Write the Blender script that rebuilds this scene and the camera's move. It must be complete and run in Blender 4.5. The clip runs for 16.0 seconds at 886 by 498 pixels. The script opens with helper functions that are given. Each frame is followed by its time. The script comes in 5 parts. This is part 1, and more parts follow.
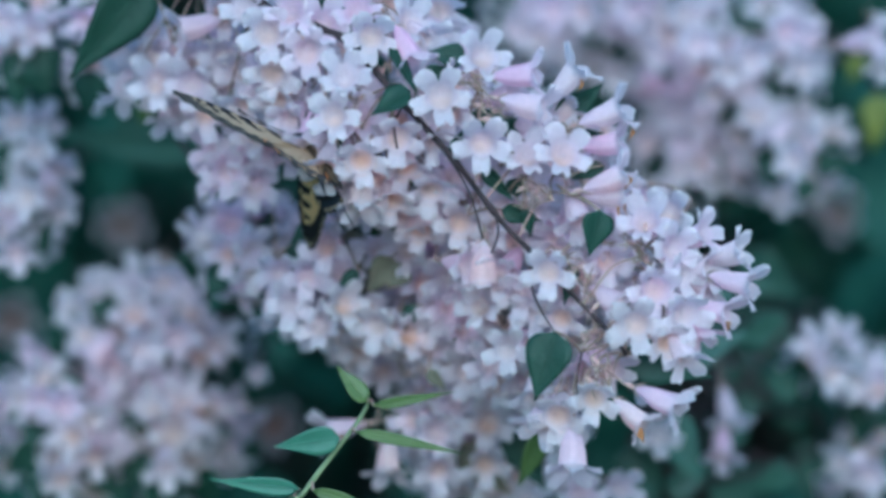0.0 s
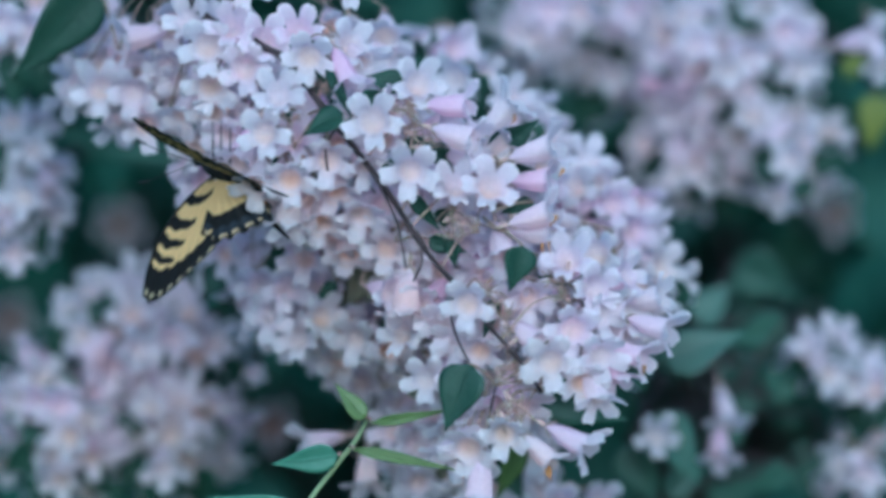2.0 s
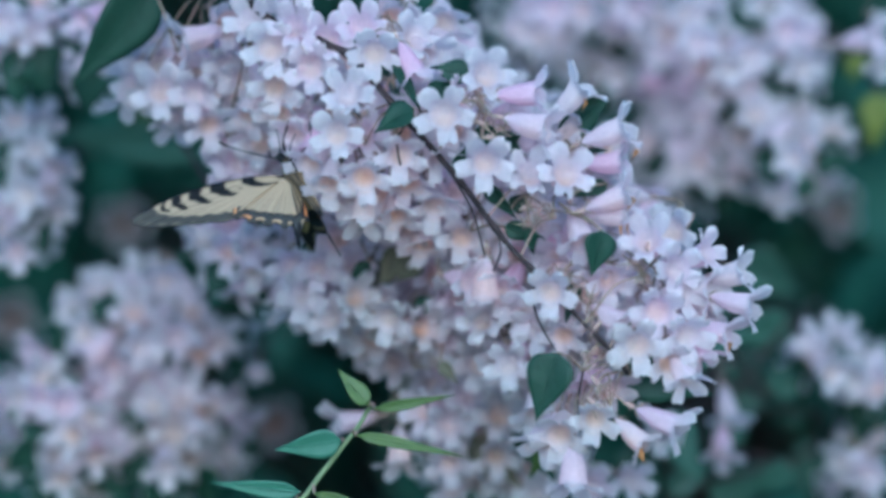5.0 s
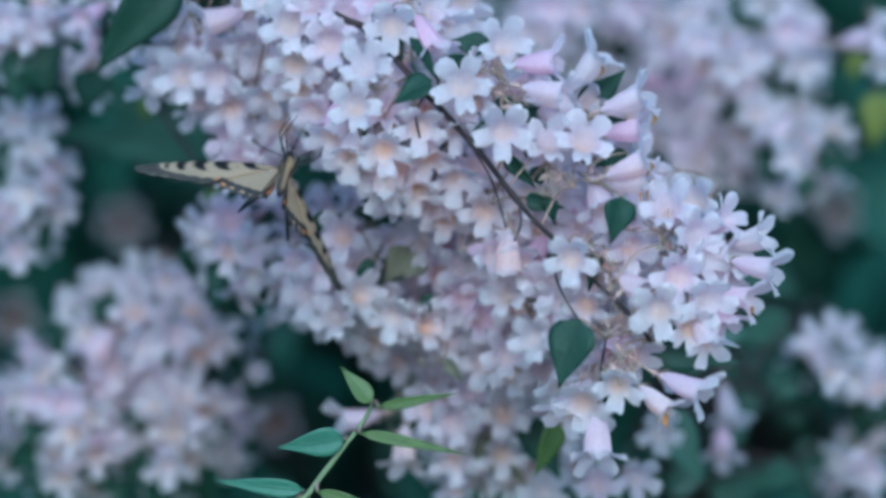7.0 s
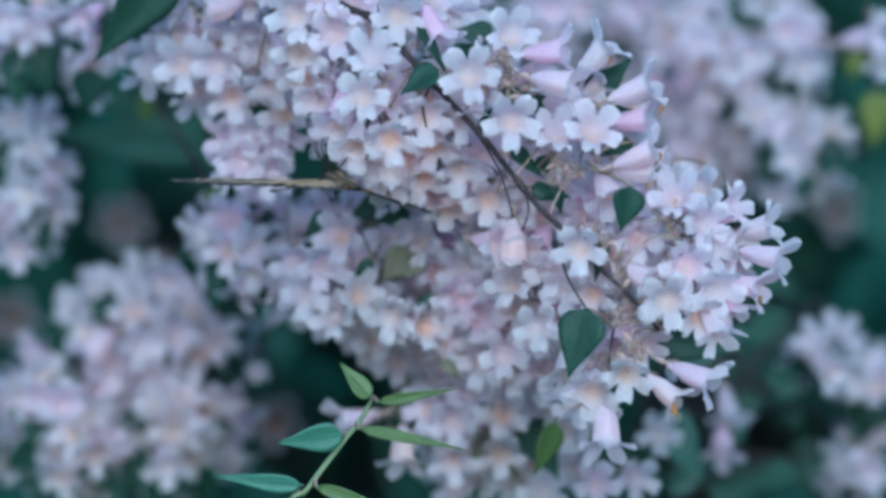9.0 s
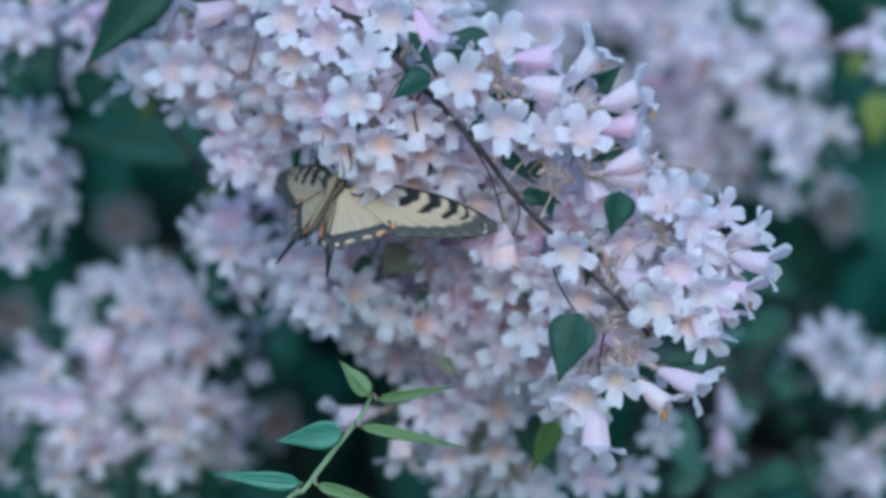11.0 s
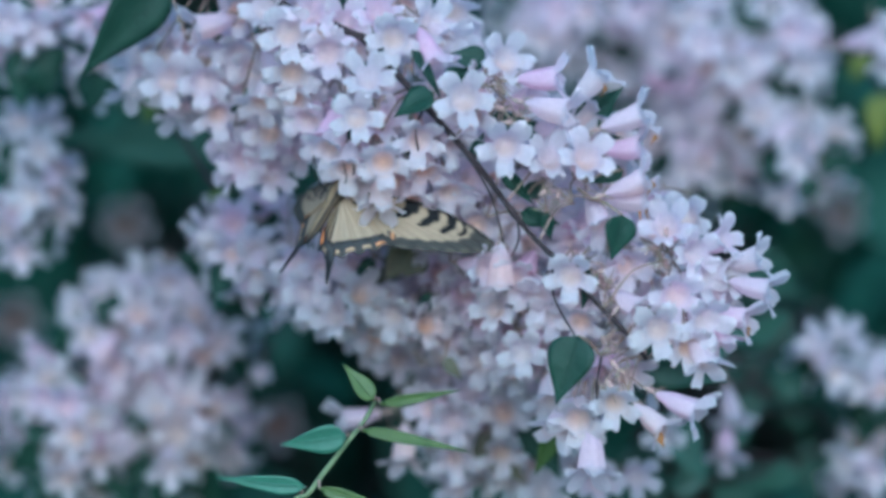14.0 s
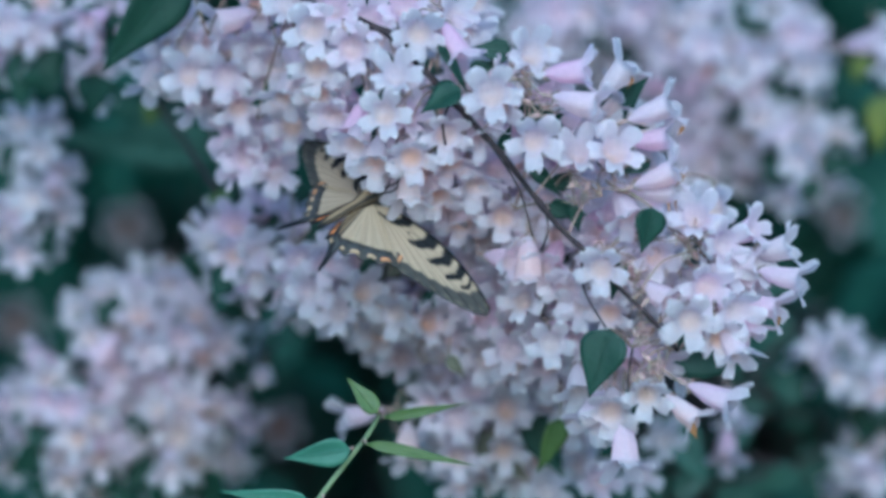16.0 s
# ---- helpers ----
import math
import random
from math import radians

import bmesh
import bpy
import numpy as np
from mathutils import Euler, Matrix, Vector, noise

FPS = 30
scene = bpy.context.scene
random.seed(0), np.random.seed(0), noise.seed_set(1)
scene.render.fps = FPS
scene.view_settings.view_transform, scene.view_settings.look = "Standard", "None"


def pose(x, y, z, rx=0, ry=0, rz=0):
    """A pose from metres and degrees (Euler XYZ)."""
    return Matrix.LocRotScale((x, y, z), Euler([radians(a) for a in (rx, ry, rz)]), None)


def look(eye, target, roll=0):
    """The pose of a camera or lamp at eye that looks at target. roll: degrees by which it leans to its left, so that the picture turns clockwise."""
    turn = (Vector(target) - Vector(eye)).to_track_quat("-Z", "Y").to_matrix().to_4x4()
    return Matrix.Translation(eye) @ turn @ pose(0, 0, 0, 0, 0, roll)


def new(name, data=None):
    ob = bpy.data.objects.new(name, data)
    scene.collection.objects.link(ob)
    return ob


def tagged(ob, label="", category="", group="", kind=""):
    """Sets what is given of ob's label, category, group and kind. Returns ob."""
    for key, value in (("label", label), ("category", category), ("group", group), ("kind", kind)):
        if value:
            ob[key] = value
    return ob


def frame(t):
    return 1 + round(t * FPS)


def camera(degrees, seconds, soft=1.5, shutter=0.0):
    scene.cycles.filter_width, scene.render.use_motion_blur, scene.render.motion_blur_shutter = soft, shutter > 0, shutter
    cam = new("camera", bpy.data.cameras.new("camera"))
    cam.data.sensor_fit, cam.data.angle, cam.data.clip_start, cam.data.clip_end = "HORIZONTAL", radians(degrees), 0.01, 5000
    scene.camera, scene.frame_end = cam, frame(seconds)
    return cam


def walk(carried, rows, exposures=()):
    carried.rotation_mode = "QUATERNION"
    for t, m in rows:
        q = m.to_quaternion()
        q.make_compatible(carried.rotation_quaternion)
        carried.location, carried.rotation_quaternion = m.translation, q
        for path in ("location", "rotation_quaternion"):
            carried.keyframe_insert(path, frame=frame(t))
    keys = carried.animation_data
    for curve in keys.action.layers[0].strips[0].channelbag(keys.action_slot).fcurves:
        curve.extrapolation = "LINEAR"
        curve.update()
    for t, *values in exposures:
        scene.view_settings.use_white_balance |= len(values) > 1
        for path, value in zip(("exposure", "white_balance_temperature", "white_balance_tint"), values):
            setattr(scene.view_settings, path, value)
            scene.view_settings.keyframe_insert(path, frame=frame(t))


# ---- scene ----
# A beautybush in shade, seen through a long lens, with a swallowtail feeding under one arching spray.
# Local plan: centimetres right of, above and behind the point (0, 0, 1.3), which is in focus.
cam = camera(9.3, 16.0, soft=3.6, shutter=0.5)
EYE = (0, -1.6, 1.3)
walk(cam, [
    (0, look(EYE, (-0.00019, 0, 1.30095))),
    (0.5, look(EYE, (0.00007, 0, 1.30083))),
    (1, look(EYE, (0.00045, 0, 1.30076))),
    (1.5, look(EYE, (0.00070, 0, 1.30083))),
    (2, look(EYE, (0.00063, 0, 1.30090))),
    (2.5, look(EYE, (0.00038, 0, 1.30083))),
    (3, look(EYE, (0.00025, 0, 1.30076))),
    (3.5, look(EYE, (0.00019, 0, 1.30076))),
    (4, look(EYE, (-0.00000, 0, 1.30064))),
    (6.5, look(EYE, (-0.00019, 0, 1.30039))),
    (7, look(EYE, (-0.00025, 0, 1.30027))),
    (7.5, look(EYE, (-0.00012, 0, 1.30014))),
    (8, look(EYE, (0.00007, 0, 1.30000))),
    (8.5, look(EYE, (0.00007, 0, 1.30006))),
    (9, look(EYE, (-0.00012, 0, 1.30019))),
    (11.5, look(EYE, (-0.00044, 0, 1.30039))),
    (12, look(EYE, (-0.00076, 0, 1.30051))),
    (12.5, look(EYE, (-0.00095, 0, 1.30051))),
    (13, look(EYE, (-0.00107, 0, 1.30058))),
    (13.5, look(EYE, (-0.00120, 0, 1.30070))),
    (14, look(EYE, (-0.00126, 0, 1.30076))),
    (14.5, look(EYE, (-0.00139, 0, 1.30083))),
    (15, look(EYE, (-0.00159, 0, 1.30095))),
    (15.5, look(EYE, (-0.00159, 0, 1.30115))),
    (16, look(EYE, (-0.00153, 0, 1.30140))),
], exposures=[(0.0, 0.58, 4195, -6), (16.0, 0.58, 4195, -6)])
cam.data.dof.use_dof = True
cam.data.dof.focus_distance = 1.592
cam.data.dof.aperture_fstop = 6.3

# ---- light: open shade under a pale sky ----
world = bpy.data.worlds.new("sky")
scene.world = world
world.use_nodes = True
sky = world.node_tree.nodes.new("ShaderNodeTexSky")
sky.sky_type = "NISHITA"
sky.sun_disc = False
sky.sun_elevation, sky.sun_rotation = radians(24), radians(178)
sky.air_density, sky.dust_density = 1.0, 3.0
world.node_tree.links.new(sky.outputs[0], world.node_tree.nodes["Background"].inputs[0])
world.node_tree.nodes["Background"].inputs[1].default_value = 0.125
# Wide, low lamp added in place of bright open sky in front of the shrub.
sun = new("sun", bpy.data.lights.new("sun", "SUN"))
sun.data.energy, sun.data.angle, sun.data.color = 1.15, radians(60), (1.0, 0.98, 0.95)
sun.matrix_world = look((0.1, -4.2, 2.0), (0, 0, 1.3))


# ---- materials ----
def shader(name, rough=0.6):
    m = bpy.data.materials.new(name)
    m.use_nodes = True
    b = m.node_tree.nodes["Principled BSDF"]
    b.inputs["Roughness"].default_value = rough
    return m, m.node_tree.nodes, m.node_tree.links, b


def mottled(name, dark, light, scale, rough=0.6, bump=0.2, fine=6.0, through_light=0.0, vary=0.0, gloss=0.5):
    """Two scales of noise between two colours, with relief; through_light: the share that passes through."""
    m, n, l, b = shader(name, rough)
    co = n.new("ShaderNodeTexCoord")
    big, small = n.new("ShaderNodeTexNoise"), n.new("ShaderNodeTexNoise")
    big.inputs["Scale"].default_value, small.inputs["Scale"].default_value = scale, scale * fine
    big.inputs["Detail"].default_value, small.inputs["Detail"].default_value = 3, 4
    mixn = n.new("ShaderNodeMath")
    mixn.operation = "MULTIPLY_ADD"
    mixn.inputs[1].default_value = 0.45
    ramp = n.new("ShaderNodeValToRGB")
    ramp.color_ramp.elements[0].position, ramp.color_ramp.elements[1].position = 0.40, 0.95
    ramp.color_ramp.elements[0].color, ramp.color_ramp.elements[1].color = (*dark, 1), (*light, 1)
    for t in (big, small):
        l.new(co.outputs["Object"], t.inputs["Vector"])
    l.new(small.outputs[0], mixn.inputs[0])
    l.new(big.outputs[0], mixn.inputs[2])
    l.new(mixn.outputs[0], ramp.inputs[0])
    colour = ramp.outputs[0]
    if vary:
        info, geo = n.new("ShaderNodeObjectInfo"), n.new("ShaderNodeNewGeometry")
        add, hsv, rng = n.new("ShaderNodeMath"), n.new("ShaderNodeHueSaturation"), n.new("ShaderNodeMapRange")
        add.operation = "ADD"
        l.new(info.outputs["Random"], add.inputs[0])
        l.new(geo.outputs["Random Per Island"], add.inputs[1])
        rng.inputs["From Max"].default_value = 2.0
        rng.inputs["To Min"].default_value, rng.inputs["To Max"].default_value = 1 - vary, 1 + vary
        l.new(add.outputs[0], rng.inputs[0])
        l.new(rng.outputs[0], hsv.inputs["Value"])
        l.new(colour, hsv.inputs["Color"])
        colour = hsv.outputs[0]
    l.new(colour, b.inputs["Base Color"])
    b.inputs["Specular IOR Level"].default_value = gloss
    bm_ = n.new("ShaderNodeBump")
    bm_.inputs["Strength"].default_value, bm_.inputs["Distance"].default_value = bump, 0.001
    l.new(small.outputs[0], bm_.inputs["Height"])
    l.new(bm_.outputs[0], b.inputs["Normal"])
    if through_light:
        pass_through(n, l, b, colour, through_light)
    return m


def pass_through(n, l, b, colour, share):
    tr, mix = n.new("ShaderNodeBsdfTranslucent"), n.new("ShaderNodeMixShader")
    mix.inputs[0].default_value = share
    l.new(colour, tr.inputs["Color"])
    l.new(b.outputs[0], mix.inputs[1])
    l.new(tr.outputs[0], mix.inputs[2])
    l.new(mix.outputs[0], n["Material Output"].inputs[0])


def tinted(name, rough, share, grain, bump, vary=0.0, gloss=0.3):
    """The colours that a mesh carries, with a fine grain and relief."""
    m, n, l, b = shader(name, rough)
    att, tex, hsv = n.new("ShaderNodeAttribute"), n.new("ShaderNodeTexNoise"), n.new("ShaderNodeHueSaturation")
    att.attribute_name = "tint"
    co, rng = n.new("ShaderNodeTexCoord"), n.new("ShaderNodeMapRange")
    tex.inputs["Scale"].default_value, tex.inputs["Detail"].default_value = grain, 4
    rng.inputs["To Min"].default_value, rng.inputs["To Max"].default_value = 0.88, 1.1
    l.new(co.outputs["Object"], tex.inputs["Vector"])
    l.new(tex.outputs[0], rng.inputs[0])
    value = rng.outputs[0]
    if vary:
        info, r2, mul = n.new("ShaderNodeObjectInfo"), n.new("ShaderNodeMapRange"), n.new("ShaderNodeMath")
        r2.inputs["To Min"].default_value, r2.inputs["To Max"].default_value = 1 - vary, 1.0
        mul.operation = "MULTIPLY"
        l.new(info.outputs["Random"], r2.inputs[0])
        l.new(r2.outputs[0], mul.inputs[0])
        l.new(value, mul.inputs[1])
        value = mul.outputs[0]
        r3 = n.new("ShaderNodeMapRange")
        r3.inputs["To Min"].default_value, r3.inputs["To Max"].default_value = 0.75, 1.35
        l.new(info.outputs["Random"], r3.inputs[0])
        l.new(r3.outputs[0], hsv.inputs["Saturation"])
    l.new(value, hsv.inputs["Value"])
    l.new(att.outputs["Color"], hsv.inputs["Color"])
    l.new(hsv.outputs[0], b.inputs["Base Color"])
    b.inputs["Specular IOR Level"].default_value = gloss
    bp = n.new("ShaderNodeBump")
    bp.inputs["Strength"].default_value, bp.inputs["Distance"].default_value = bump, 0.0004
    l.new(tex.outputs[0], bp.inputs["Height"])
    l.new(bp.outputs[0], b.inputs["Normal"])
    if share:
        pass_through(n, l, b, hsv.outputs[0], share)
    return m


PETAL = tinted("petal", 0.65, 0.6, 900, 0.2, 0.06, gloss=0.15)
WING = tinted("wing_scales", 0.7, 0.3, 1500, 0.3)
FUR = tinted("body_fur", 0.85, 0.0, 2500, 0.6)
BARK = mottled("young_bark", (0.012, 0.008, 0.009), (0.042, 0.026, 0.027), 180, 0.75, 0.6)
STALK = mottled("flower_stalk", (0.20, 0.22, 0.12), (0.36, 0.21, 0.20), 260, 0.6, 0.3, vary=0.3)
CALYX = mottled("calyx", (0.25, 0.29, 0.16), (0.50, 0.31, 0.31), 400, 0.7, 0.4, vary=0.3)
LEAF = mottled("leaf", (0.015, 0.042, 0.028), (0.030, 0.072, 0.046), 90, 0.5, 0.5, through_light=0.15, vary=0.2, gloss=0.3)
YOUNG_LEAF = mottled("young_leaf", (0.075, 0.125, 0.03), (0.14, 0.20, 0.055), 70, 0.45, 0.4, through_light=0.3, vary=0.2)
YOUNG_STEM = mottled("young_stem", (0.12, 0.17, 0.075), (0.20, 0.25, 0.12), 120, 0.5, 0.3)
# Leaf colour lightened towards blue: sky light on the leaves put into it.
LIT_LEAF = mottled("lit_leaf", (0.036, 0.085, 0.062), (0.068, 0.14, 0.102), 60, 0.5, 0.3, through_light=0.2, vary=0.25)
# Pale teal paints the sky's gloss on two leaves of the sprig.
SHEEN_LEAF = mottled("sheen_leaf", (0.055, 0.15, 0.095), (0.10, 0.225, 0.15), 60, 0.5, 0.3, through_light=0.25, vary=0.2)
YELLOW_LEAF = mottled("yellow_leaf", (0.11, 0.15, 0.02), (0.24, 0.26, 0.04), 70, 0.5, 0.3, through_light=0.3)
DULL_LEAF = mottled("dull_leaf", (0.12, 0.125, 0.08), (0.24, 0.21, 0.15), 90, 0.6, 0.4, through_light=0.15, vary=0.2)
FOLIAGE = mottled("foliage", (0.015, 0.052, 0.038), (0.040, 0.106, 0.073), 20, 0.6, 0.3, through_light=0.15, vary=0.55, gloss=0.2)
BROWN_TIP = mottled("brown_petal_edge", (0.30, 0.13, 0.04), (0.50, 0.26, 0.09), 300, 0.7, 0.4)
GRASS = mottled("grass", (0.02, 0.05, 0.015), (0.06, 0.11, 0.03), 3, 0.9, 0.6, fine=30)
HORN = mottled("horn", (0.006, 0.006, 0.006), (0.02, 0.018, 0.016), 500, 0.5, 0.3)


# ---- mesh tools ----
def at(x, z, y=0.0):
    """Metres in a thing's space, from centimetres right, up and behind."""
    return Vector((x / 100, y / 100, z / 100))


def mesh_of(name, verts, faces, material, tint=None, smooth=True):
    me = bpy.data.meshes.new(name)
    me.from_pydata([tuple(v) for v in verts], [], faces)
    me.update()
    if smooth:
        me.polygons.foreach_set("use_smooth", [True] * len(me.polygons))
    if tint is not None:
        layer = me.color_attributes.new("tint", "FLOAT_COLOR", "POINT")
        layer.data.foreach_set("color", np.array([(*c, 1.0) for c in tint], dtype=np.float32).ravel())
    me.materials.append(material)
    return me


def piece(name, me, parent, m=None, label=""):
    ob = new(name, me)
    ob.parent = parent
    if m is not None:
        ob.matrix_basis = m
    return tagged(ob, label) if label else ob


def tube_lists(points, radii, sides=7):
    """Vertices and faces of a closed round tube through points."""
    verts, faces, up = [], [], Vector((0.31, 0.17, 0.93))
    k = len(points)
    for i, p in enumerate(points):
        d = (points[min(i + 1, k - 1)] - points[max(i - 1, 0)]).normalized()
        a = d.cross(up)
        a = a.normalized() if a.length > 1e-4 else Vector((1, 0, 0))
        b = d.cross(a)
        for j in range(sides):
            w = 2 * math.pi * j / sides
            verts.append(p + (a * math.cos(w) + b * math.sin(w)) * radii[i])
    for i in range(k - 1):
        for j in range(sides):
            q = (j + 1) % sides
            faces.append((i * sides + j, i * sides + q, (i + 1) * sides + q, (i + 1) * sides + j))
    faces.append(tuple(range(sides))[::-1])
    faces.append(tuple((k - 1) * sides + j for j in range(sides)))
    return verts, faces


def smooth_path(points, steps=6):
    """A curve through points."""
    out = []
    for i in range(len(points) - 1):
        p0, p1, p2, p3 = points[max(i - 1, 0)], points[i], points[i + 1], points[min(i + 2, len(points) - 1)]
        for s in range(steps):
            t = s / steps
            out.append(0.5 * (2 * p1 + (p2 - p0) * t + (2 * p0 - 5 * p1 + 4 * p2 - p3) * t * t + (3 * p1 - p0 - 3 * p2 + p3) * t ** 3))
    return out + [points[-1]]


def rod(name, points, r0, r1, material, parent, sides=7, steps=6, label="", knots=0.0):
    path = smooth_path(points, steps)
    k = len(path)
    radii = [r0 + (r1 - r0) * i / (k - 1) for i in range(k)]
    if knots:
        radii = [r * (1 + knots * max(0, noise.noise(p * 140))) for r, p in zip(radii, path)]
    return piece(name, mesh_of(name, *tube_lists(path, radii, sides), material), parent, label=label)


# ---- flowers ----
def mixed(a, b, t):
    t = min(max(t, 0), 1)
    return tuple(x + (y - x) * t for x, y in zip(a, b))


EDGE = (0.925, 0.875, 0.905)


def corolla(seed, lobe_colour, tube_colour, throat, throat_size, flare, fray=0.0):
    """A narrow bell of joined petals round +z, its mouth at the origin: two round lobes stand up (+y), three blunt ones hang as a lip."""
    rnd = random.Random(seed)
    verts, faces, tint = [], [], []
    wide = rnd.uniform(0.94, 1.08)
    profile = [(-1.24, 0.06), (-1.13, 0.105), (-0.98, 0.175), (-0.80, 0.245), (-0.61, 0.295), (-0.42, 0.325), (-0.25, 0.342), (-0.11, 0.355), (0.0, 0.375)]
    per = 6
    sides = 5 * per
    for z, r in profile:
        belly = 0.035 * math.exp(-((z + 0.45) / 0.35) ** 2)
        for j in range(sides):
            w = 2 * math.pi * (j / sides) + math.pi / 2
            ridge = wide * (1 + 0.06 * math.cos(5 * w + math.pi / 2))
            verts.append(Vector((r * ridge * math.cos(w), r * ridge * math.sin(w) - belly, z)))
            low = 0.55 - 0.45 * math.sin(w)
            deep = min(max((0.06 - z) / 0.22, 0), 1) * min(max((z + 0.95) / 0.4, 0), 1)
            tint.append(mixed(mixed(tube_colour, lobe_colour, (z + 0.40) * 1.8), throat, 0.35 * deep * low * throat_size))
    for i in range(len(profile) - 1):
        for j in range(sides):
            q = (j + 1) % sides
            faces.append((i * sides + j, i * sides + q, (i + 1) * sides + q, (i + 1) * sides + j))
    rim = (len(profile) - 1) * sides
    # an added floor across the throat, which keeps the deep bell from going dark
    rings = ((0.362, -0.03, 0.12), (0.30, -0.16, 0.5), (0.21, -0.28, 0.9), (0.10, -0.36, 1.0))
    throat_floor = len(verts)
    for r, z, share in rings:
        for j in range(sides):
            w = 2 * math.pi * (j / sides) + math.pi / 2
            verts.append(Vector((r * wide * math.cos(w), r * wide * math.sin(w) - 0.02, z + rnd.uniform(-0.008, 0.008) - 0.05 * math.sin(w) * (0.36 - r))))
            tint.append(mixed(lobe_colour, throat, share * (0.72 - 0.28 * math.sin(w)) * throat_size))
    verts.append(Vector((0, -0.02, -0.38)))
    tint.append(mixed(lobe_colour, throat, 0.8 * throat_size))
    for i in range(len(rings) - 1):
        a, b = throat_floor + i * sides, throat_floor + (i + 1) * sides
        faces += [(a + j, a + (j + 1) % sides, b + (j + 1) % sides, b + j) for j in range(sides)]
    faces += [(throat_floor + 3 * sides + j, throat_floor + 3 * sides + (j + 1) % sides, len(verts) - 1) for j in range(sides)]
    longs = 9
    for lobe in range(5):
        mid = math.pi / 2 + 2 * math.pi * (lobe + 0.5) / 5
        upper, lip = math.sin(mid) > 0.2, math.sin(mid) < -0.9
        length = (0.60 if upper else 0.54 if lip else 0.52) * rnd.uniform(0.9, 1.12)
        broad = rnd.uniform(0.9, 1.1)
        bend, twist = rnd.uniform(-0.25, 0.25), rnd.uniform(-0.7, 0.7)
        first = 28 if upper else 34 if lip else 42
        last_turn = (57 if upper else 60 if lip else 82) + 36 * flare + rnd.uniform(-16, 16)
        radial, across = Vector((math.cos(mid), math.sin(mid), 0)), Vector((-math.sin(mid), math.cos(mid), 0))
        last = [rim + (lobe * per + j) % sides for j in range(per + 1)]
        out, lift, s0 = 0.375 * wide, 0.0, 0.0
        for k in range(1, longs + 1):
            s = 1 - (1 - k / longs) ** 1.45
            turn = radians(first + (last_turn - first) * 0.5 * (s + s0))
            out += length * (s - s0) * math.sin(turn)
            lift += length * (s - s0) * math.cos(turn)
            s0 = s
            if upper:
                half = 0.235 + 0.04 * math.sin(math.pi * min(s / 0.9, 1)) if s < 0.5 else 0.275 * math.sqrt(max(0, 1 - ((s - 0.5) / 0.515) ** 2))
            else:
                half = 0.235 + 0.03 * s if s < 0.66 else 0.255 * max(0.0, 1 - ((s - 0.66) / 0.40) ** 2) ** 0.5
            half *= broad
            face = Vector((0, 0, math.sin(turn))) - radial * math.cos(turn)
            row = []
            for j in range(per + 1):
                u = 2 * j / per - 1
                wave = 0.045 * math.sin(3.1 * u + 5 * bend) * s + 0.09 * s * u * twist - 0.09 * u * u * s * (1 - 2 * bend)
                blunt = 0.0 if upper else -0.05 * s * s * (1 - abs(u)) - 0.03 * s ** 4 * math.cos(9 * u + 4 * twist)
                notch = (fray * 0.04 + 0.032) * s * s * rnd.uniform(-1, 1)
                p = radial * (out + blunt + notch) + across * (u * half + 0.10 * bend * s * s) + face * wave + Vector((0, 0, lift))
                row.append(len(verts))
                verts.append(p)
                near = (0.22 - s * length - 0.10 * abs(u)) * 3.2 * throat_size
                tint.append(mixed(mixed(lobe_colour, EDGE, 0.8 * s * s), throat, near * (0.8 if not upper else 0.15)))
            for j in range(per):
                faces.append((last[j], last[j + 1], row[j + 1], row[j]))
            last = row
    return mesh_of("flower", [v / 100 for v in verts], faces, PETAL, tint)


def calyx_mesh(seed):
    """Ovary with bristles, five narrow sepals and a short stalk, below the bell's foot."""
    rnd = random.Random(seed)
    verts, faces = tube_lists([at(0, z) for z in (-1.62, -1.50, -1.42, -1.33, -1.25)], [0.0003, 0.0006, 0.0008, 0.0006, 0.0005], 7)
    for i in range(5):
        w = 2 * math.pi * i / 5 + rnd.uniform(-0.2, 0.2)
        reach, rise = rnd.uniform(0.16, 0.26), rnd.uniform(0.18, 0.32)
        c, s = math.cos(w), math.sin(w)
        pts = [at(c * 0.02, -1.27, s * 0.02), at(c * (0.06 + reach * 0.6), -1.22 + rise * 0.3, s * (0.06 + reach * 0.6)), at(c * (0.06 + reach), -1.22 + rise, s * (0.06 + reach))]
        pts = [Vector((p.x, p.y, p.z)) for p in pts]
        v, f = tube_lists(pts, [0.00026, 0.00020, 0.00006], 4)
        off = len(verts)
        verts += v
        faces += [tuple(a + off for a in q) for q in f]
    for i in range(9):
        w, z = rnd.uniform(0, 6.28), rnd.uniform(-1.5, -1.3)
        c, s = math.cos(w), math.sin(w)
        v, f = tube_lists([at(c * 0.02, z, s * 0.02), at(c * 0.22, z + 0.03, s * 0.22)], [0.00009, 0.00003], 3)
        off = len(verts)
        verts += v
        faces += [tuple(a + off for a in q) for q in f]
    return mesh_of("calyx", verts, faces, CALYX)


WHITE, BLUSH, ROSE = (0.90, 0.815, 0.87), (0.895, 0.75, 0.855), (0.88, 0.63, 0.79)
PALE_TUBE, PEACH, APRICOT = (0.905, 0.825, 0.88), (0.92, 0.725, 0.65), (0.91, 0.65, 0.50)
DRY = (0.28, 0.20, 0.20)
FRESH = [corolla(11 + i, WHITE, mixed(PALE_TUBE, BLUSH, 0.45), mixed(PEACH, APRICOT, 0.3), 0.35 + 0.12 * i, 0.12 * i - 0.35) for i in range(6)]
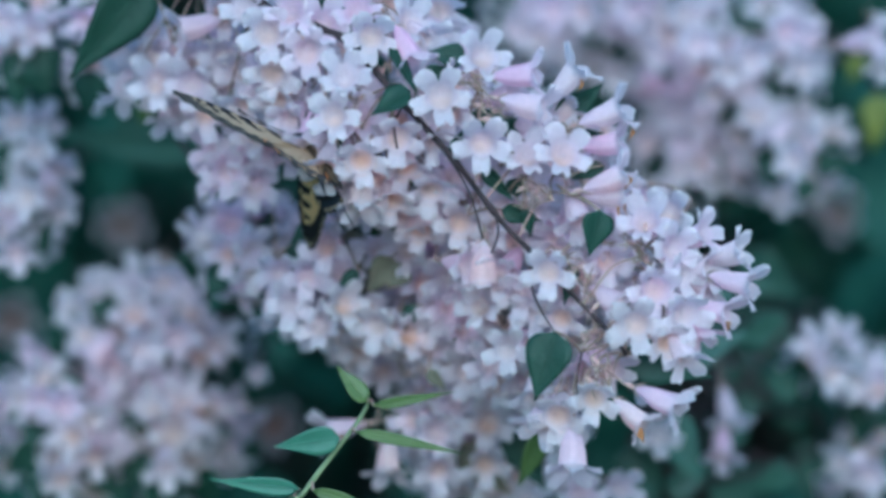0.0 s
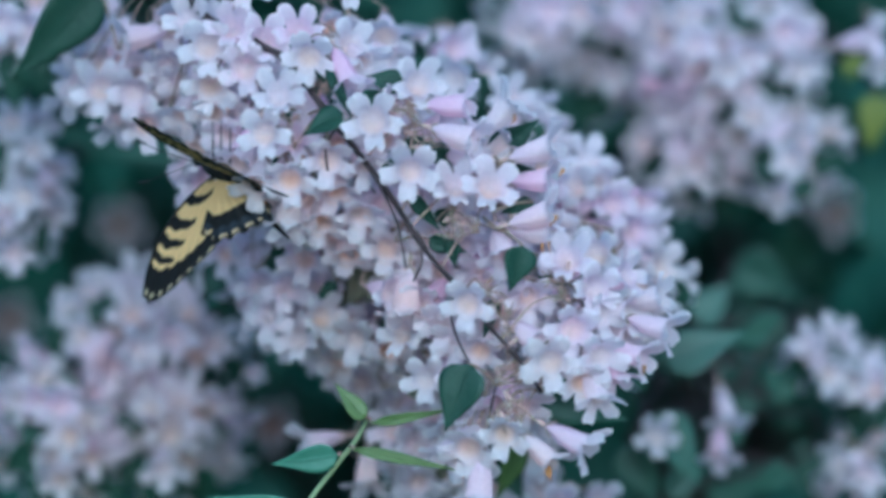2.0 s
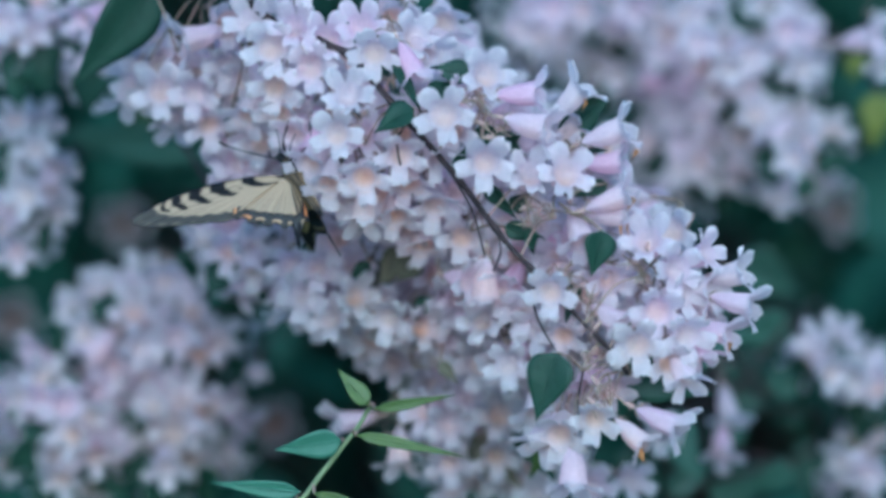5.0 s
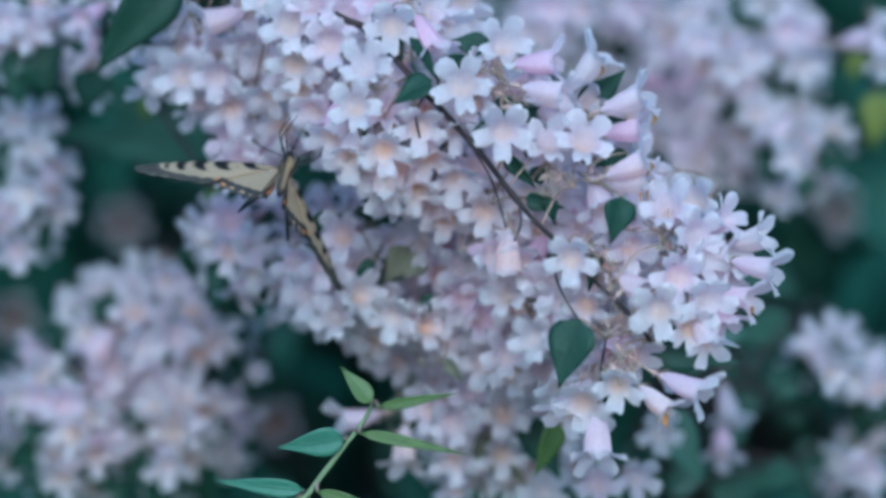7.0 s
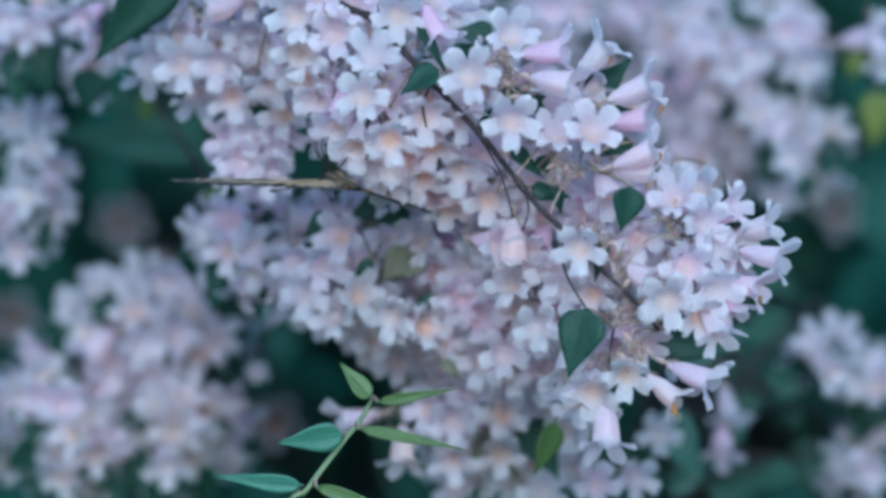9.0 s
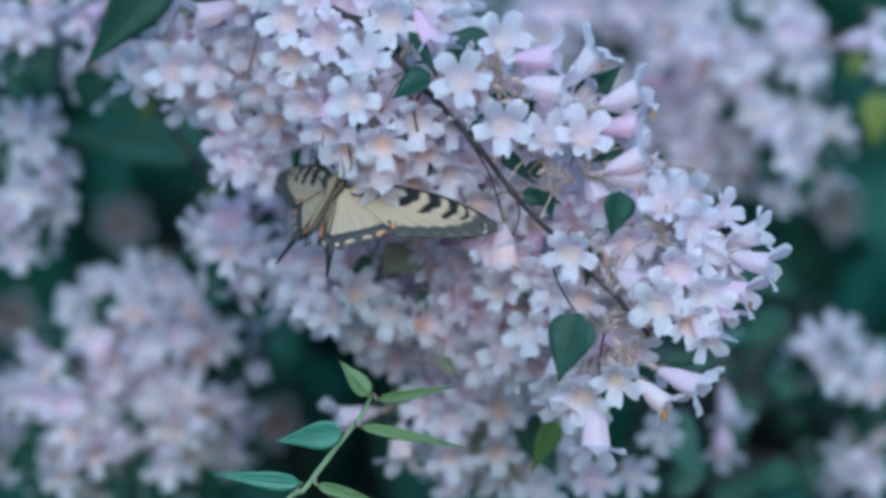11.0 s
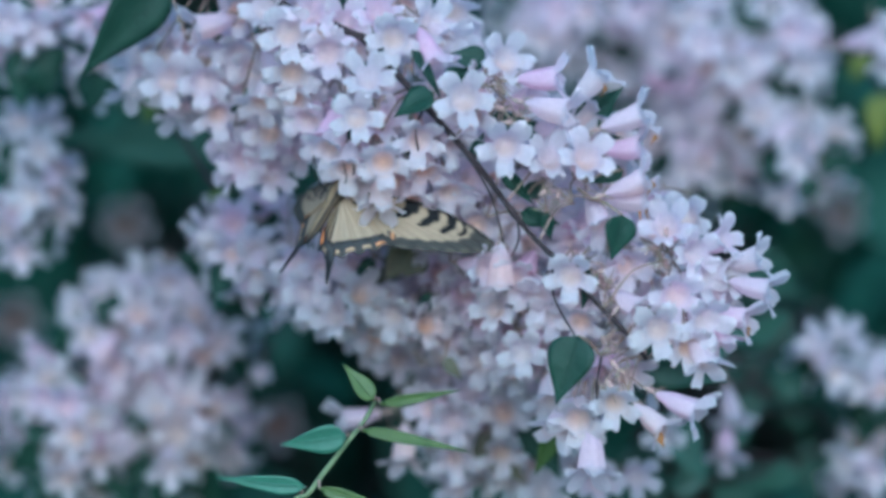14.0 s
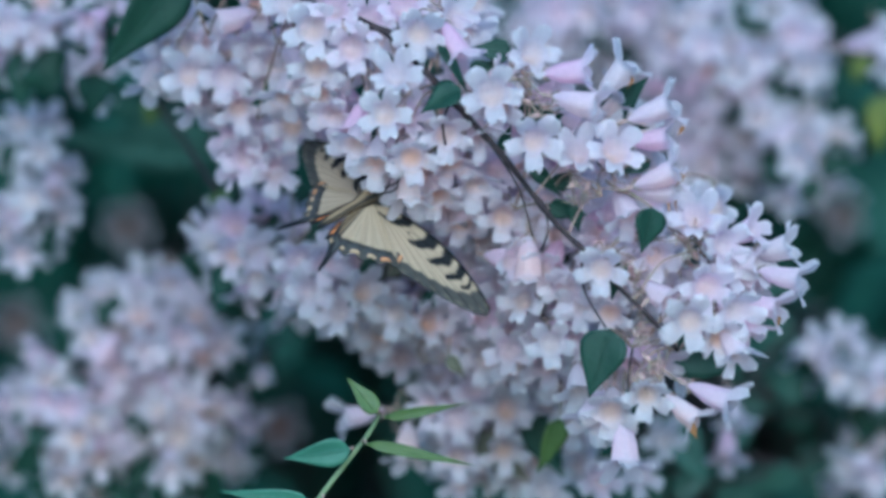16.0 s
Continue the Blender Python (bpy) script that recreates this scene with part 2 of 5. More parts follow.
PINK = [corolla(31 + i, mixed(WHITE, BLUSH, 0.6), mixed(BLUSH, ROSE, 0.35), mixed(PEACH, BLUSH, 0.2), 0.6, 0.15 * i - 0.45) for i in range(5)]
OLD = [corolla(51 + i, mixed(WHITE, (0.83, 0.745, 0.76), 0.6), mixed(PALE_TUBE, PEACH, 0.08), mixed(APRICOT, PEACH, 0.2 * i), 0.95, 0.14 * i - 0.2, 1.0) for i in range(5)]
DRIED = [corolla(71, DRY, mixed(DRY, WHITE, 0.2), (0.36, 0.24, 0.18), 1.0, 0.4, 1.0)]
KINDS = (FRESH, PINK, OLD, DRIED)
CALYXES = [calyx_mesh(5 + i) for i in range(3)]


def facing(x, z, y, yaw, pitch, size=1.0, spin=0.0):
    """Pose of a flower whose mouth is there; yaw 0 faces the lens side, 90 the right; pitch up."""
    a, p = radians(yaw), radians(pitch)
    axis = Vector((math.sin(a) * math.cos(p), -math.cos(a) * math.cos(p), math.sin(p)))
    up = Vector((0, 0, 1)) if abs(axis.z) < 0.9 else Vector((0, 1 if axis.z < 0 else -1, 0.3))
    side = up.cross(axis).normalized()
    top = axis.cross(side)
    m = Matrix((side, top, axis)).transposed().to_4x4()
    return Matrix.Translation(at(x, z, y)) @ m @ Matrix.Rotation(radians(spin), 4, "Z") @ Matrix.Scale(size * 0.98, 4)


def bloom(branch, x, z, y, yaw, pitch, size, kind, nodes=(), rnd=random.Random(3)):
    return bloom_at(branch, facing(x, z, y, yaw, pitch, size, rnd.uniform(-14, 14)), kind, nodes, rnd)


def bloom_at(branch, m, kind, nodes, rnd):
    meshes = KINDS[kind]
    flower = piece("flower", meshes[rnd.randrange(len(meshes))], branch, m)
    piece("calyx", CALYXES[rnd.randrange(3)], flower)
    if nodes:
        foot = m @ at(0, 0) - (m.to_3x3() @ Vector((0, 0, 1))) * 0.0155 * 1.04
        hub = min(nodes, key=lambda q: (q - foot).length)
        mid = foot.lerp(hub, 0.5) + Vector((0, 0.002, 0.003)) - (m.to_3x3() @ Vector((0, 0, 1))) * 0.004
        rod("flower_stalk", [foot, mid, hub], 0.00028, 0.00038, STALK, branch, 5, 4)
        if isinstance(nodes, list):
            nodes.append(foot)
    return flower


def thicken(branch, nodes, count, seed, far=(0.8, 2.6), apart=0.85):
    """More flowers between and behind those of a branch, turned as their neighbours are."""
    rnd = random.Random(seed)
    poses = [c.matrix_basis.copy() for c in branch.children if c.name.startswith("flower") and not c.name.startswith("flower_stalk")]
    spots = [m.translation * 100 for m in poses]
    made, tries = 0, 0
    while made < count and tries < 6000:
        tries += 1
        i = rnd.randrange(len(poses))
        p = spots[i] + Vector((rnd.uniform(-1.2, 1.2), rnd.uniform(*far), rnd.uniform(-1.2, 1.2)))
        around = [q for q in spots if (q.x - p.x) ** 2 + (q.z - p.z) ** 2 < 4.0]
        if min((q - p).length for q in spots) < apart or len(around) < 5:
            continue
        mean = sum(around, Vector()) / len(around)
        if math.hypot(mean.x - p.x, mean.z - p.z) > 0.65:
            continue
        turn = Euler((rnd.gauss(0, 0.3), rnd.gauss(0, 0.2), rnd.gauss(0, 0.35))).to_matrix()
        m = (turn @ poses[i].to_3x3()).to_4x4()
        m.translation = p / 100
        bloom_at(branch, m, rnd.choice((0, 0, 0, 1, 2)), nodes, rnd)
        spots.append(p)
        poses.append(m)
        made += 1


def calyx_tuft(branch, x, z, y, count, reach, nodes, seed):
    """Spent calyces with narrow reddish sepals, spread on short stalks."""
    rnd = random.Random(seed)
    hub = nearest(nodes, at(x, z, y))
    for i in range(count):
        m = facing(x + rnd.uniform(-reach, reach), z + rnd.uniform(-reach, reach), y + rnd.uniform(-0.4, 0.4), rnd.uniform(-80, 80), rnd.uniform(-60, 50), 1.1) @ Matrix.Translation(at(0, 1.3))
        piece("calyx", CALYXES[i % 3], branch, m)
        foot = m @ at(0, -1.6)
        rod("flower_stalk", [foot, foot.lerp(hub, 0.5) + Vector((0, 0.001, 0.002)), hub], 0.00022, 0.00032, STALK, branch, 5, 4)


# ---- leaves ----
def leaf_lists(length, width, fold=0.25, curl=0.2, n=9, ripple=0.0, seed=0):
    """An egg-shaped leaf with a drawn-out tip: along +y from its foot at the origin, its face to +z; a thin solid."""
    rnd = random.Random(seed)
    top, faces, cols = [], [], 7
    for i in range(n + 1):
        s = i / n
        w = width / 2 * (1.22 * math.sin(math.pi * s ** 0.62) ** 1.05 * (1 - 0.45 * s) + 0.012) if 0 < s < 1 else width * 0.006
        for j in range(cols):
            u = 2 * j / (cols - 1) - 1
            z = fold * abs(u) * w - curl * length * s * s + ripple * w * math.sin(9 * s + 2.5 * u + seed) * abs(u)
            z += 0.010 * width * math.cos(20 * (s - 0.35 * abs(u))) * (1 - abs(u)) * (1 if u else 0)
            top.append(Vector((u * w, s * length, z)))
    k = len(top)
    verts = top + [v - Vector((0, 0, 0.0002)) for v in top]
    for i in range(n):
        for j in range(cols - 1):
            a = i * cols + j
            faces.append((a, a + 1, a + cols + 1, a + cols))
            faces.append((k + a, k + a + cols, k + a + cols + 1, k + a + 1))
    rim = [i * cols for i in range(n + 1)] + [n * cols + j for j in range(1, cols)] + [i * cols + cols - 1 for i in range(n - 1, -1, -1)] + [j for j in range(cols - 2, 0, -1)]
    for a, b in zip(rim, rim[1:] + rim[:1]):
        faces.append((a, b, k + b, k + a))
    return verts, faces


def leaf(branch, x0, z0, x1, z1, y, width, tilt, material=None, curl=0.12, hub=None, seed=0):
    """A leaf of a branch from foot to tip; tilt: degrees that it is turned out of the plane about its midrib."""
    foot, tip = at(x0, z0, y), at(x1, z1, y)
    along = tip - foot
    length = along.length
    along.normalize()
    normal = Matrix.Rotation(radians(tilt), 3, along) @ Vector((0, -1, 0))
    side = along.cross(normal)
    m = Matrix((side, along, normal)).transposed().to_4x4()
    m.translation = foot
    v, f = leaf_lists(length, width / 100, 0.22, curl, 11, 0.06, seed)
    ob = piece("leaf", mesh_of("leaf", v, f, material or LEAF), branch, m)
    rod("midrib", [Vector((0, 0, -0.0001)), Vector((0, length * 0.5, -curl * length * 0.25 + 0.0002)), Vector((0, length * 0.97, -curl * length * 0.94))], 0.0005, 0.0001, material or LEAF, ob, 5, 4)
    if hub is not None:
        rod("leaf_stalk", [foot, foot.lerp(hub, 0.5) + Vector((0, 0.001, 0.001)), hub], 0.0004, 0.0005, STALK, branch, 5, 4)
    return ob


def withered_edge(branch, x, z, y, turn, size):
    """A dry, curled brown petal edge."""
    v, f = leaf_lists(size / 100, size / 180, 0.5, 0.55, 6, 0.3, int(turn))
    m = Matrix.Translation(at(x, z, y)) @ Euler((radians(-70), radians(20), radians(turn))).to_matrix().to_4x4()
    return piece("withered_petal", mesh_of("withered_petal", v, f, BROWN_TIP), branch, m, "dry curled brown petal edge")


def thing(name, label, category, group="", origin=(0, 0, 1.3)):
    e = new(name)
    e.matrix_basis = Matrix.Translation(origin)
    return tagged(e, label, category, group)


def nearest(points, p):
    return min(points, key=lambda q: (q - p).length)


# ---- ground, the shrub's inner foliage and added shade leaves ----
def ground():
    me = mesh_of("ground", [(-60, -60, 0), (60, -60, 0), (60, 60, 0), (-60, 60, 0)], [(0, 1, 2, 3)], GRASS, smooth=False)
    tagged(new("ground", me), "short shaded grass under the shrub", "grass", kind="structure")


def foliage(name, label, count, box, size, seed, keep=1.0, material=None):
    """Loose leaves of the inner shrub, in one mesh."""
    rnd = random.Random(seed)
    verts, faces = [], []
    shapes = [leaf_lists(1.0, 0.52, 0.25, 0.18 + 0.1 * i, 4, 0.1, i) for i in range(4)]
    (x0, x1), (y0, y1), (z0, z1) = box
    while count:
        p = Vector((rnd.uniform(x0, x1), rnd.uniform(y0, y1), rnd.uniform(z0, z1)))
        round_off = (p.x / 1.65) ** 2 + (max(p.z - 0.8, 0) / 1.85) ** 2
        if noise.noise(p * 3.1) < keep - 1.0 or round_off > 1:
            continue
        p.y += 0.45 * round_off ** 2
        count -= 1
        v, f = shapes[rnd.randrange(4)]
        s = rnd.uniform(*size)
        e = Euler((rnd.gauss(-1.0, 0.6), rnd.gauss(0, 0.5), rnd.uniform(-3.14, 3.14))).to_matrix()
        off = len(verts)
        verts += [p + e @ (q * s) for q in v]
        faces += [tuple(a + off for a in q) for q in f]
    ob = new(name, mesh_of(name, verts, faces, material or FOLIAGE))
    return tagged(ob, label, "foliage", kind="stuff")


ground()
foliage("inner_foliage", "dark green leaves deep inside the flowering shrub", 1500, ((-0.75, 0.75), (0.46, 1.0), (0.75, 1.95)), (0.045, 0.085), 4, 0.95)
# Unseen leaves, added above the view to shade its left side.
foliage("overhead_foliage", "unseen leaves added overhead to shade the flowers on the left", 240, ((-0.75, -0.09), (-0.10, 0.30), (1.56, 1.95)), (0.045, 0.085), 6, 0.95)
foliage("back_foliage", "dense dark leaves at the back of the shrub", 12500, ((-1.6, 1.6), (1.0, 1.75), (0.0, 2.6)), (0.09, 0.16), 5, 0.0)


# ---- the arching spray in focus ----
def arching_spray():
    b = thing("flowering_branch", "arching beautybush branch with pale pink bell flowers", "branch", "flowering branches")
    stem = [at(-62, -132, 45), at(-60, -60, 42), at(-48, 5, 30), at(-30, 28, 14), at(-18, 22, 5), at(-5.97, 9.12, 2.5), at(-3.08, 7.29, 1.2), at(-2.15, 6.86, 0.8), at(-1.4, 6.1, 0.6), at(-0.32, 4.92, 0.3), at(1.1, 3.37, 0), at(1.92, 2.34, -0.2), at(2.75, 1.31, -0.3), at(3.58, 0.51, -0.4), at(4.54, -0.48, -0.4), at(5.72, -1.64, -0.6), at(6.31, -2.38, -0.8)]
    path = smooth_path(stem, 5)
    rod("stem", stem, 0.0016, 0.0005, BARK, b, 8, 6, "dark brown woody stem", 1.1)
    hubs = [at(2.01, 5.08, 0), at(4.07, 2.14, -0.4), at(6.64, 0.51, -0.4), at(6.3, -2.27, -0.6), at(4.98, -2.3, -0.6), at(5.8, -3.29, -0.8), at(-0.73, 5.84, 0.4), at(-3.09, 5.9, 2), at(-1.57, 4.19, 0.8), at(-5.14, 6.61, 3), at(-7.43, 6.86, 5), at(-5.91, 4.31, 5.5), at(1.61, 1.69, 1.2), at(8.06, 0.18, -0.2), at(-0.4, 3.04, 1.8), at(-8.34, 6.56, 6), at(8.39, -0.98, -0.2), at(4.9, -3.46, -0.4), at(-2.42, 3.71, 1.8), at(4.59, 4.18, 0.4), at(-4.46, 5.6, 3)]
    for h in hubs:
        foot = nearest(path, h)
        rod("twig", [foot, foot.lerp(h, 0.5) + Vector((0, 0.002, 0.004)), h], 0.0004, 0.00028, STALK, b, 6, 5)
    for points in (((1.05, 3.3, -0.1), (1.65, 2.3, -0.3), (2.05, 0.95, -0.3)), ((2.3, 2.0, -0.3), (2.5, 1.2, -0.4), (2.3, 0.55, -0.4)), ((3.5, 0.5, -0.5), (3.55, -0.6, -0.6), (4.15, -1.7, -1.2)), ((4.98, -2.3, -0.7), (4.85, -3.3, -0.8), (4.95, -4.1, -0.9)), ((-0.32, 4.92, 0.2), (-0.6, 4.3, 0.0), (-0.5, 3.6, 0.2))):
        rod("twig", [at(*p) for p in points], 0.0004, 0.0003, BARK, b, 6, 6)
    nodes = hubs + path[12::3]
    # upper left
    bloom(b, -8.5, 6.53, 7.5, -20, -20, 1, 2, nodes)
    bloom(b, -6.72, 6.27, 6.5, 0, -35, 1.05, 2, nodes)
    bloom(b, -8.41, 5.54, 7.5, -10, -50, 1, 2, nodes)
    bloom(b, -9.17, 5.25, 8, -60, -70, 1, 0, nodes)
    bloom(b, -7.02, 5.44, 7.5, 0, -40, 1, 2, nodes)
    bloom(b, -7.65, 4.51, 8, -10, -70, 1, 0, nodes)
    bloom(b, -6.59, 4.8, 7.7, 5, -60, 1, 2, nodes)
    bloom(b, -5.86, 5.75, 6.5, 10, -30, 1, 2, nodes)
    bloom(b, -5.94, 6.89, 6.5, 20, 0, 1, 1, nodes)
    bloom(b, -7.15, 7.22, 4.5, -80, -15, 1.05, 0, nodes)
    bloom(b, -8.19, 7.36, 6.5, -20, 20, 1, 0, nodes)
    bloom(b, -7.56, 6.64, 8, 0, 0, 1, 0, nodes)
    bloom(b, -8.99, 5.96, 8.5, -30, -20, 1, 0, nodes)
    # upper middle
    bloom(b, -4.41, 7, 1, 0, -5, 1.1, 0, nodes)
    bloom(b, -3.24, 6.41, 1, 0, -5, 1.05, 0, nodes)
    bloom(b, -4.26, 5.85, 1.5, 0, -20, 1.05, 2, nodes)
    bloom(b, -1.31, 6.87, 0, 0, -15, 1.1, 0, nodes)
    bloom(b, -2.74, 7.33, 1, 10, 10, 1, 1, nodes)
    bloom(b, 0.27, 6.9, 1, 40, -30, 1, 0, nodes)
    bloom(b, -0.15, 7.4, 1, 30, 20, 1, 0, nodes)
    bloom(b, -0.1, 6.29, 0, 70, -60, 0.9, 1, nodes)
    bloom(b, -2.05, 5.67, -1, 0, 22, 1, 0, nodes)
    bloom(b, -2.38, 4.5, -1, -5, 0, 1.05, 0, nodes)
    bloom(b, -4.18, 5.03, 2, -10, -40, 1, 2, nodes)
    bloom(b, -5.17, 4.92, 3, -20, -50, 1, 2, nodes)
    bloom(b, -3.76, 4.42, 2, -20, -30, 1, 0, nodes)
    bloom(b, 0.76, 5.13, -1, 0, 5, 1.12, 0, nodes)
    bloom(b, -3.74, 7.62, 1, 0, 20, 1, 1, nodes)
    bloom(b, -1.74, 7.7, 1, 0, 20, 1, 1, nodes)
    bloom(b, -5.11, 7.75, 2, -10, 20, 1, 0, nodes)
    # middle
    bloom(b, -1.56, 3.21, -0.5, 0, -25, 1.05, 2, nodes)
    bloom(b, -2.59, 2.97, 0, -10, -45, 1, 2, nodes)
    bloom(b, -3.2, 3.55, 0.5, -30, -40, 1, 0, nodes)
    bloom(b, -0.48, 3.88, 0, 10, -20, 1, 0, nodes)
    bloom(b, 0.63, 3.81, 0.5, 30, -40, 1, 0, nodes)
    bloom(b, -1.57, 1.93, 0.5, 0, -72, 1, 2, nodes)
    bloom(b, -0.2, 2.99, 1, 20, -50, 1, 2, nodes)
    bloom(b, -2.24, 2.6, 0.8, -20, -40, 1, 0, nodes)
    bloom(b, 1.36, 1.45, 2, 0, -20, 1, 2, nodes)
    bloom(b, 2.08, -0.35, 1.5, 0, -80, 1.1, 2, nodes)
    bloom(b, -0.65, 2.03, 1.5, 10, -50, 1, 2, nodes)
    bloom(b, 0.52, 2.36, 1.5, 10, -40, 1, 0, nodes)
    bloom(b, -1.07, 2.7, 1.5, 0, -30, 1, 0, nodes)
    # under the stem
    bloom(b, -1.59, 1.75, 2.4, 5, -75, 0.95, 2, nodes)
    bloom(b, 0.78, 2.1, 2.6, 25, -35, 1, 1, nodes)
    bloom(b, -0.4, 1.6, 3, -10, -40, 1, 0, nodes)
    bloom(b, 0.2, 1.15, 2.8, 10, -55, 1, 2, nodes)
    bloom(b, 2.35, 1.55, 2.2, -15, -30, 1, 0, nodes)
    bloom(b, 1.95, 0.55, 2.6, 20, -45, 1, 0, nodes)
    bloom(b, 2.75, 0.05, 2.2, -25, -35, 1, 1, nodes)
    bloom(b, 2.95, 0.95, 2.8, 5, -15, 0.95, 0, nodes)
    bloom(b, 4.2, 0.95, 2.0, -20, -20, 0.95, 0, nodes)
    for i, (x, z) in enumerate(((2.6, 1.9), (3.6, 1.9), (4.6, 1.5), (2.5, -0.1), (5.1, -0.5), (6.0, 0.35), (6.65, -0.65), (3.6, -2.0), (2.8, -2.3), (4.6, -0.65), (1.95, -1.0), (5.6, -2.0), (1.6, 0.2), (4.3, 0.5), (3.3, 2.7), (5.4, 2.4), (1.2, 2.9))):
        bloom(b, x, z, (1.6, 2.4, 2.0)[i % 3], (-28, 14, 40, -6, 25)[i % 5], (-6, -24, 8, -15)[i % 4], 0.98, (0, 0, 1, 0, 2)[i % 5], nodes)
    # upper right
    bloom(b, 2, 6.34, -0.5, 20, 15, 1.05, 0, nodes)
    bloom(b, 3.43, 5.82, -1, 82, 5, 1, 1, nodes)
    bloom(b, 3.72, 4.79, -1.5, 75, -12, 1.05, 0, nodes)
    bloom(b, 4.7, 5.97, -0.5, 80, 50, 1.05, 0, nodes)
    bloom(b, 5.97, 4.85, -0.5, 82, 22, 1.05, 0, nodes)
    bloom(b, 5.96, 3.87, 0, 82, 8, 0.95, 1, nodes)
    bloom(b, 1.99, 3.75, -1.5, 5, -10, 1.1, 0, nodes)
    bloom(b, 3.32, 3.45, -1, 5, 25, 1, 0, nodes)
    bloom(b, 4.37, 3.5, -1.5, 10, 22, 1.08, 0, nodes)
    bloom(b, 6.07, 2.9, -1, 82, 22, 1, 0, nodes)
    bloom(b, 6.09, 2.3, -0.5, 84, 0, 1, 0, nodes)
    bloom(b, 4.9, 1.51, -0.5, 25, -50, 1.05, 0, nodes)
    bloom(b, 6.78, 1.58, -1, -10, 25, 1.05, 0, nodes)
    bloom(b, 2.85, 5.34, 0.5, 60, 20, 0.9, 1, nodes)
    bloom(b, 3.6, 4.18, 0.5, 50, -20, 0.9, 0, nodes)
    bloom(b, 1.27, 5.7, 1, 40, 10, 0.9, 0, nodes)
    # tip
    bloom(b, 8.54, 1.26, -0.5, 55, 20, 0.95, 1, nodes)
    bloom(b, 7.65, 0.76, -1, 25, 0, 1, 1, nodes)
    bloom(b, 9.56, 0.71, -0.5, 70, 15, 0.95, 0, nodes)
    bloom(b, 9.8, -0.23, -1, 76, -10, 1, 1, nodes)
    bloom(b, 8.7, 0.18, -0.6, 60, 0, 1, 0, nodes)
    bloom(b, 7.09, -0.48, -1.5, 5, -15, 1.1, 0, nodes)
    bloom(b, 6.52, -1.46, -2, 0, -12, 1.12, 2, nodes)
    bloom(b, 7.96, -1.17, -1.5, 20, -15, 1.05, 0, nodes)
    bloom(b, 9.17, -1.09, -1, 68, -12, 0.95, 1, nodes)
    bloom(b, 7.47, -1.99, -1.5, 20, -20, 1, 2, nodes)
    bloom(b, 8.02, -2.48, -1.5, 40, -50, 1, 0, nodes)
    bloom(b, 7.89, 0.02, -0.9, 40, 0, 0.95, 0, nodes)
    bloom(b, 5.74, 0.35, 0, 20, -20, 1, 0, nodes)
    bloom(b, 6.06, -0.89, -0.5, 55, -25, 1, 0, nodes)
    bloom(b, 5.09, 0.02, 0.3, 20, 0, 0.95, 0, nodes)
    bloom(b, 8.72, -0.48, -0.2, 60, -20, 0.95, 0, nodes)
    bloom(b, 8.52, -1.8, -0.8, 60, -50, 0.85, 1, nodes)
    # low tip
    bloom(b, 5.36, -3.68, -1.5, 0, -25, 1, 2, nodes)
    bloom(b, 7.7, -3.8, -1.5, 78, -22, 1.05, 1, nodes)
    bloom(b, 6.77, -4.35, -1.2, 75, -40, 0.9, 2, nodes)
    bloom(b, 4.31, -4.19, -1, -10, -30, 1.1, 2, nodes)
    bloom(b, 3.71, -4.48, -0.5, -40, -50, 1, 0, nodes)
    bloom(b, 4.75, -5.67, -1, 0, -72, 1.15, 0, nodes)
    bloom(b, 5.92, -2.84, 0.2, 30, -30, 1, 0, nodes)
    bloom(b, 4.39, -1.35, 0.3, -10, -30, 0.9, 2, nodes)
    bloom(b, 3.62, -1.19, 1.5, -20, -20, 1, 0, nodes)
    bloom(b, 3.96, 0.02, -1.5, -10, -15, 1.05, 0, nodes)
    bloom(b, 3.2, -0.65, 1.5, -10, -20, 1, 0, nodes)
    bloom(b, 4.6, -3.32, 0.8, -20, -20, 1, 0, nodes)
    # inner
    bloom(b, -5.85, 7.77, 4.9, 28, -17, 1.08, 2, nodes)
    bloom(b, -4.02, 7.97, 5.6, 21, -32, 1.06, 1, nodes)
    bloom(b, -0.89, 7.96, 4.6, 19, -31, 1.06, 2, nodes)
    bloom(b, 0.65, 7.88, 5.2, 9, -35, 1.09, 0, nodes)
    bloom(b, -7.28, 6.72, 6, 37, -18, 0.97, 0, nodes)
    bloom(b, -5.85, 6.46, 5.5, -4, -28, 1.07, 0, nodes)
    bloom(b, -4.67, 7.06, 6, 11, -16, 1.07, 1, nodes)
    bloom(b, -3.37, 7.18, 5.9, 5, -20, 1.04, 2, nodes)
    bloom(b, -2.24, 6.7, 6.1, 29, -19, 1.1, 2, nodes)
    bloom(b, -0.56, 7.19, 4.6, 8, 1, 1.04, 0, nodes)
    bloom(b, 0.75, 7.25, 5.1, 51, -26, 1.01, 0, nodes)
    bloom(b, -7.96, 5.64, 5.8, 2, -1, 1.1, 0, nodes)
    bloom(b, -6.86, 5.59, 5.2, -4, -18, 1.04, 1, nodes)
    bloom(b, -5.32, 6, 5.3, -10, -31, 1.06, 0, nodes)
    bloom(b, -3.8, 6.05, 5.7, 19, -19, 1.02, 1, nodes)
    bloom(b, -2.47, 5.77, 5.1, -23, 2, 1, 2, nodes)
    bloom(b, -1.22, 5.39, 5.5, -2, -31, 0.98, 1, nodes)
    bloom(b, 0.58, 5.85, 5.3, -4, -24, 1, 1, nodes)
    bloom(b, 1.64, 5.36, 6, 11, -2, 1.05, 0, nodes)
    bloom(b, -6.45, 4.61, 5.7, 8, -32, 0.97, 0, nodes)
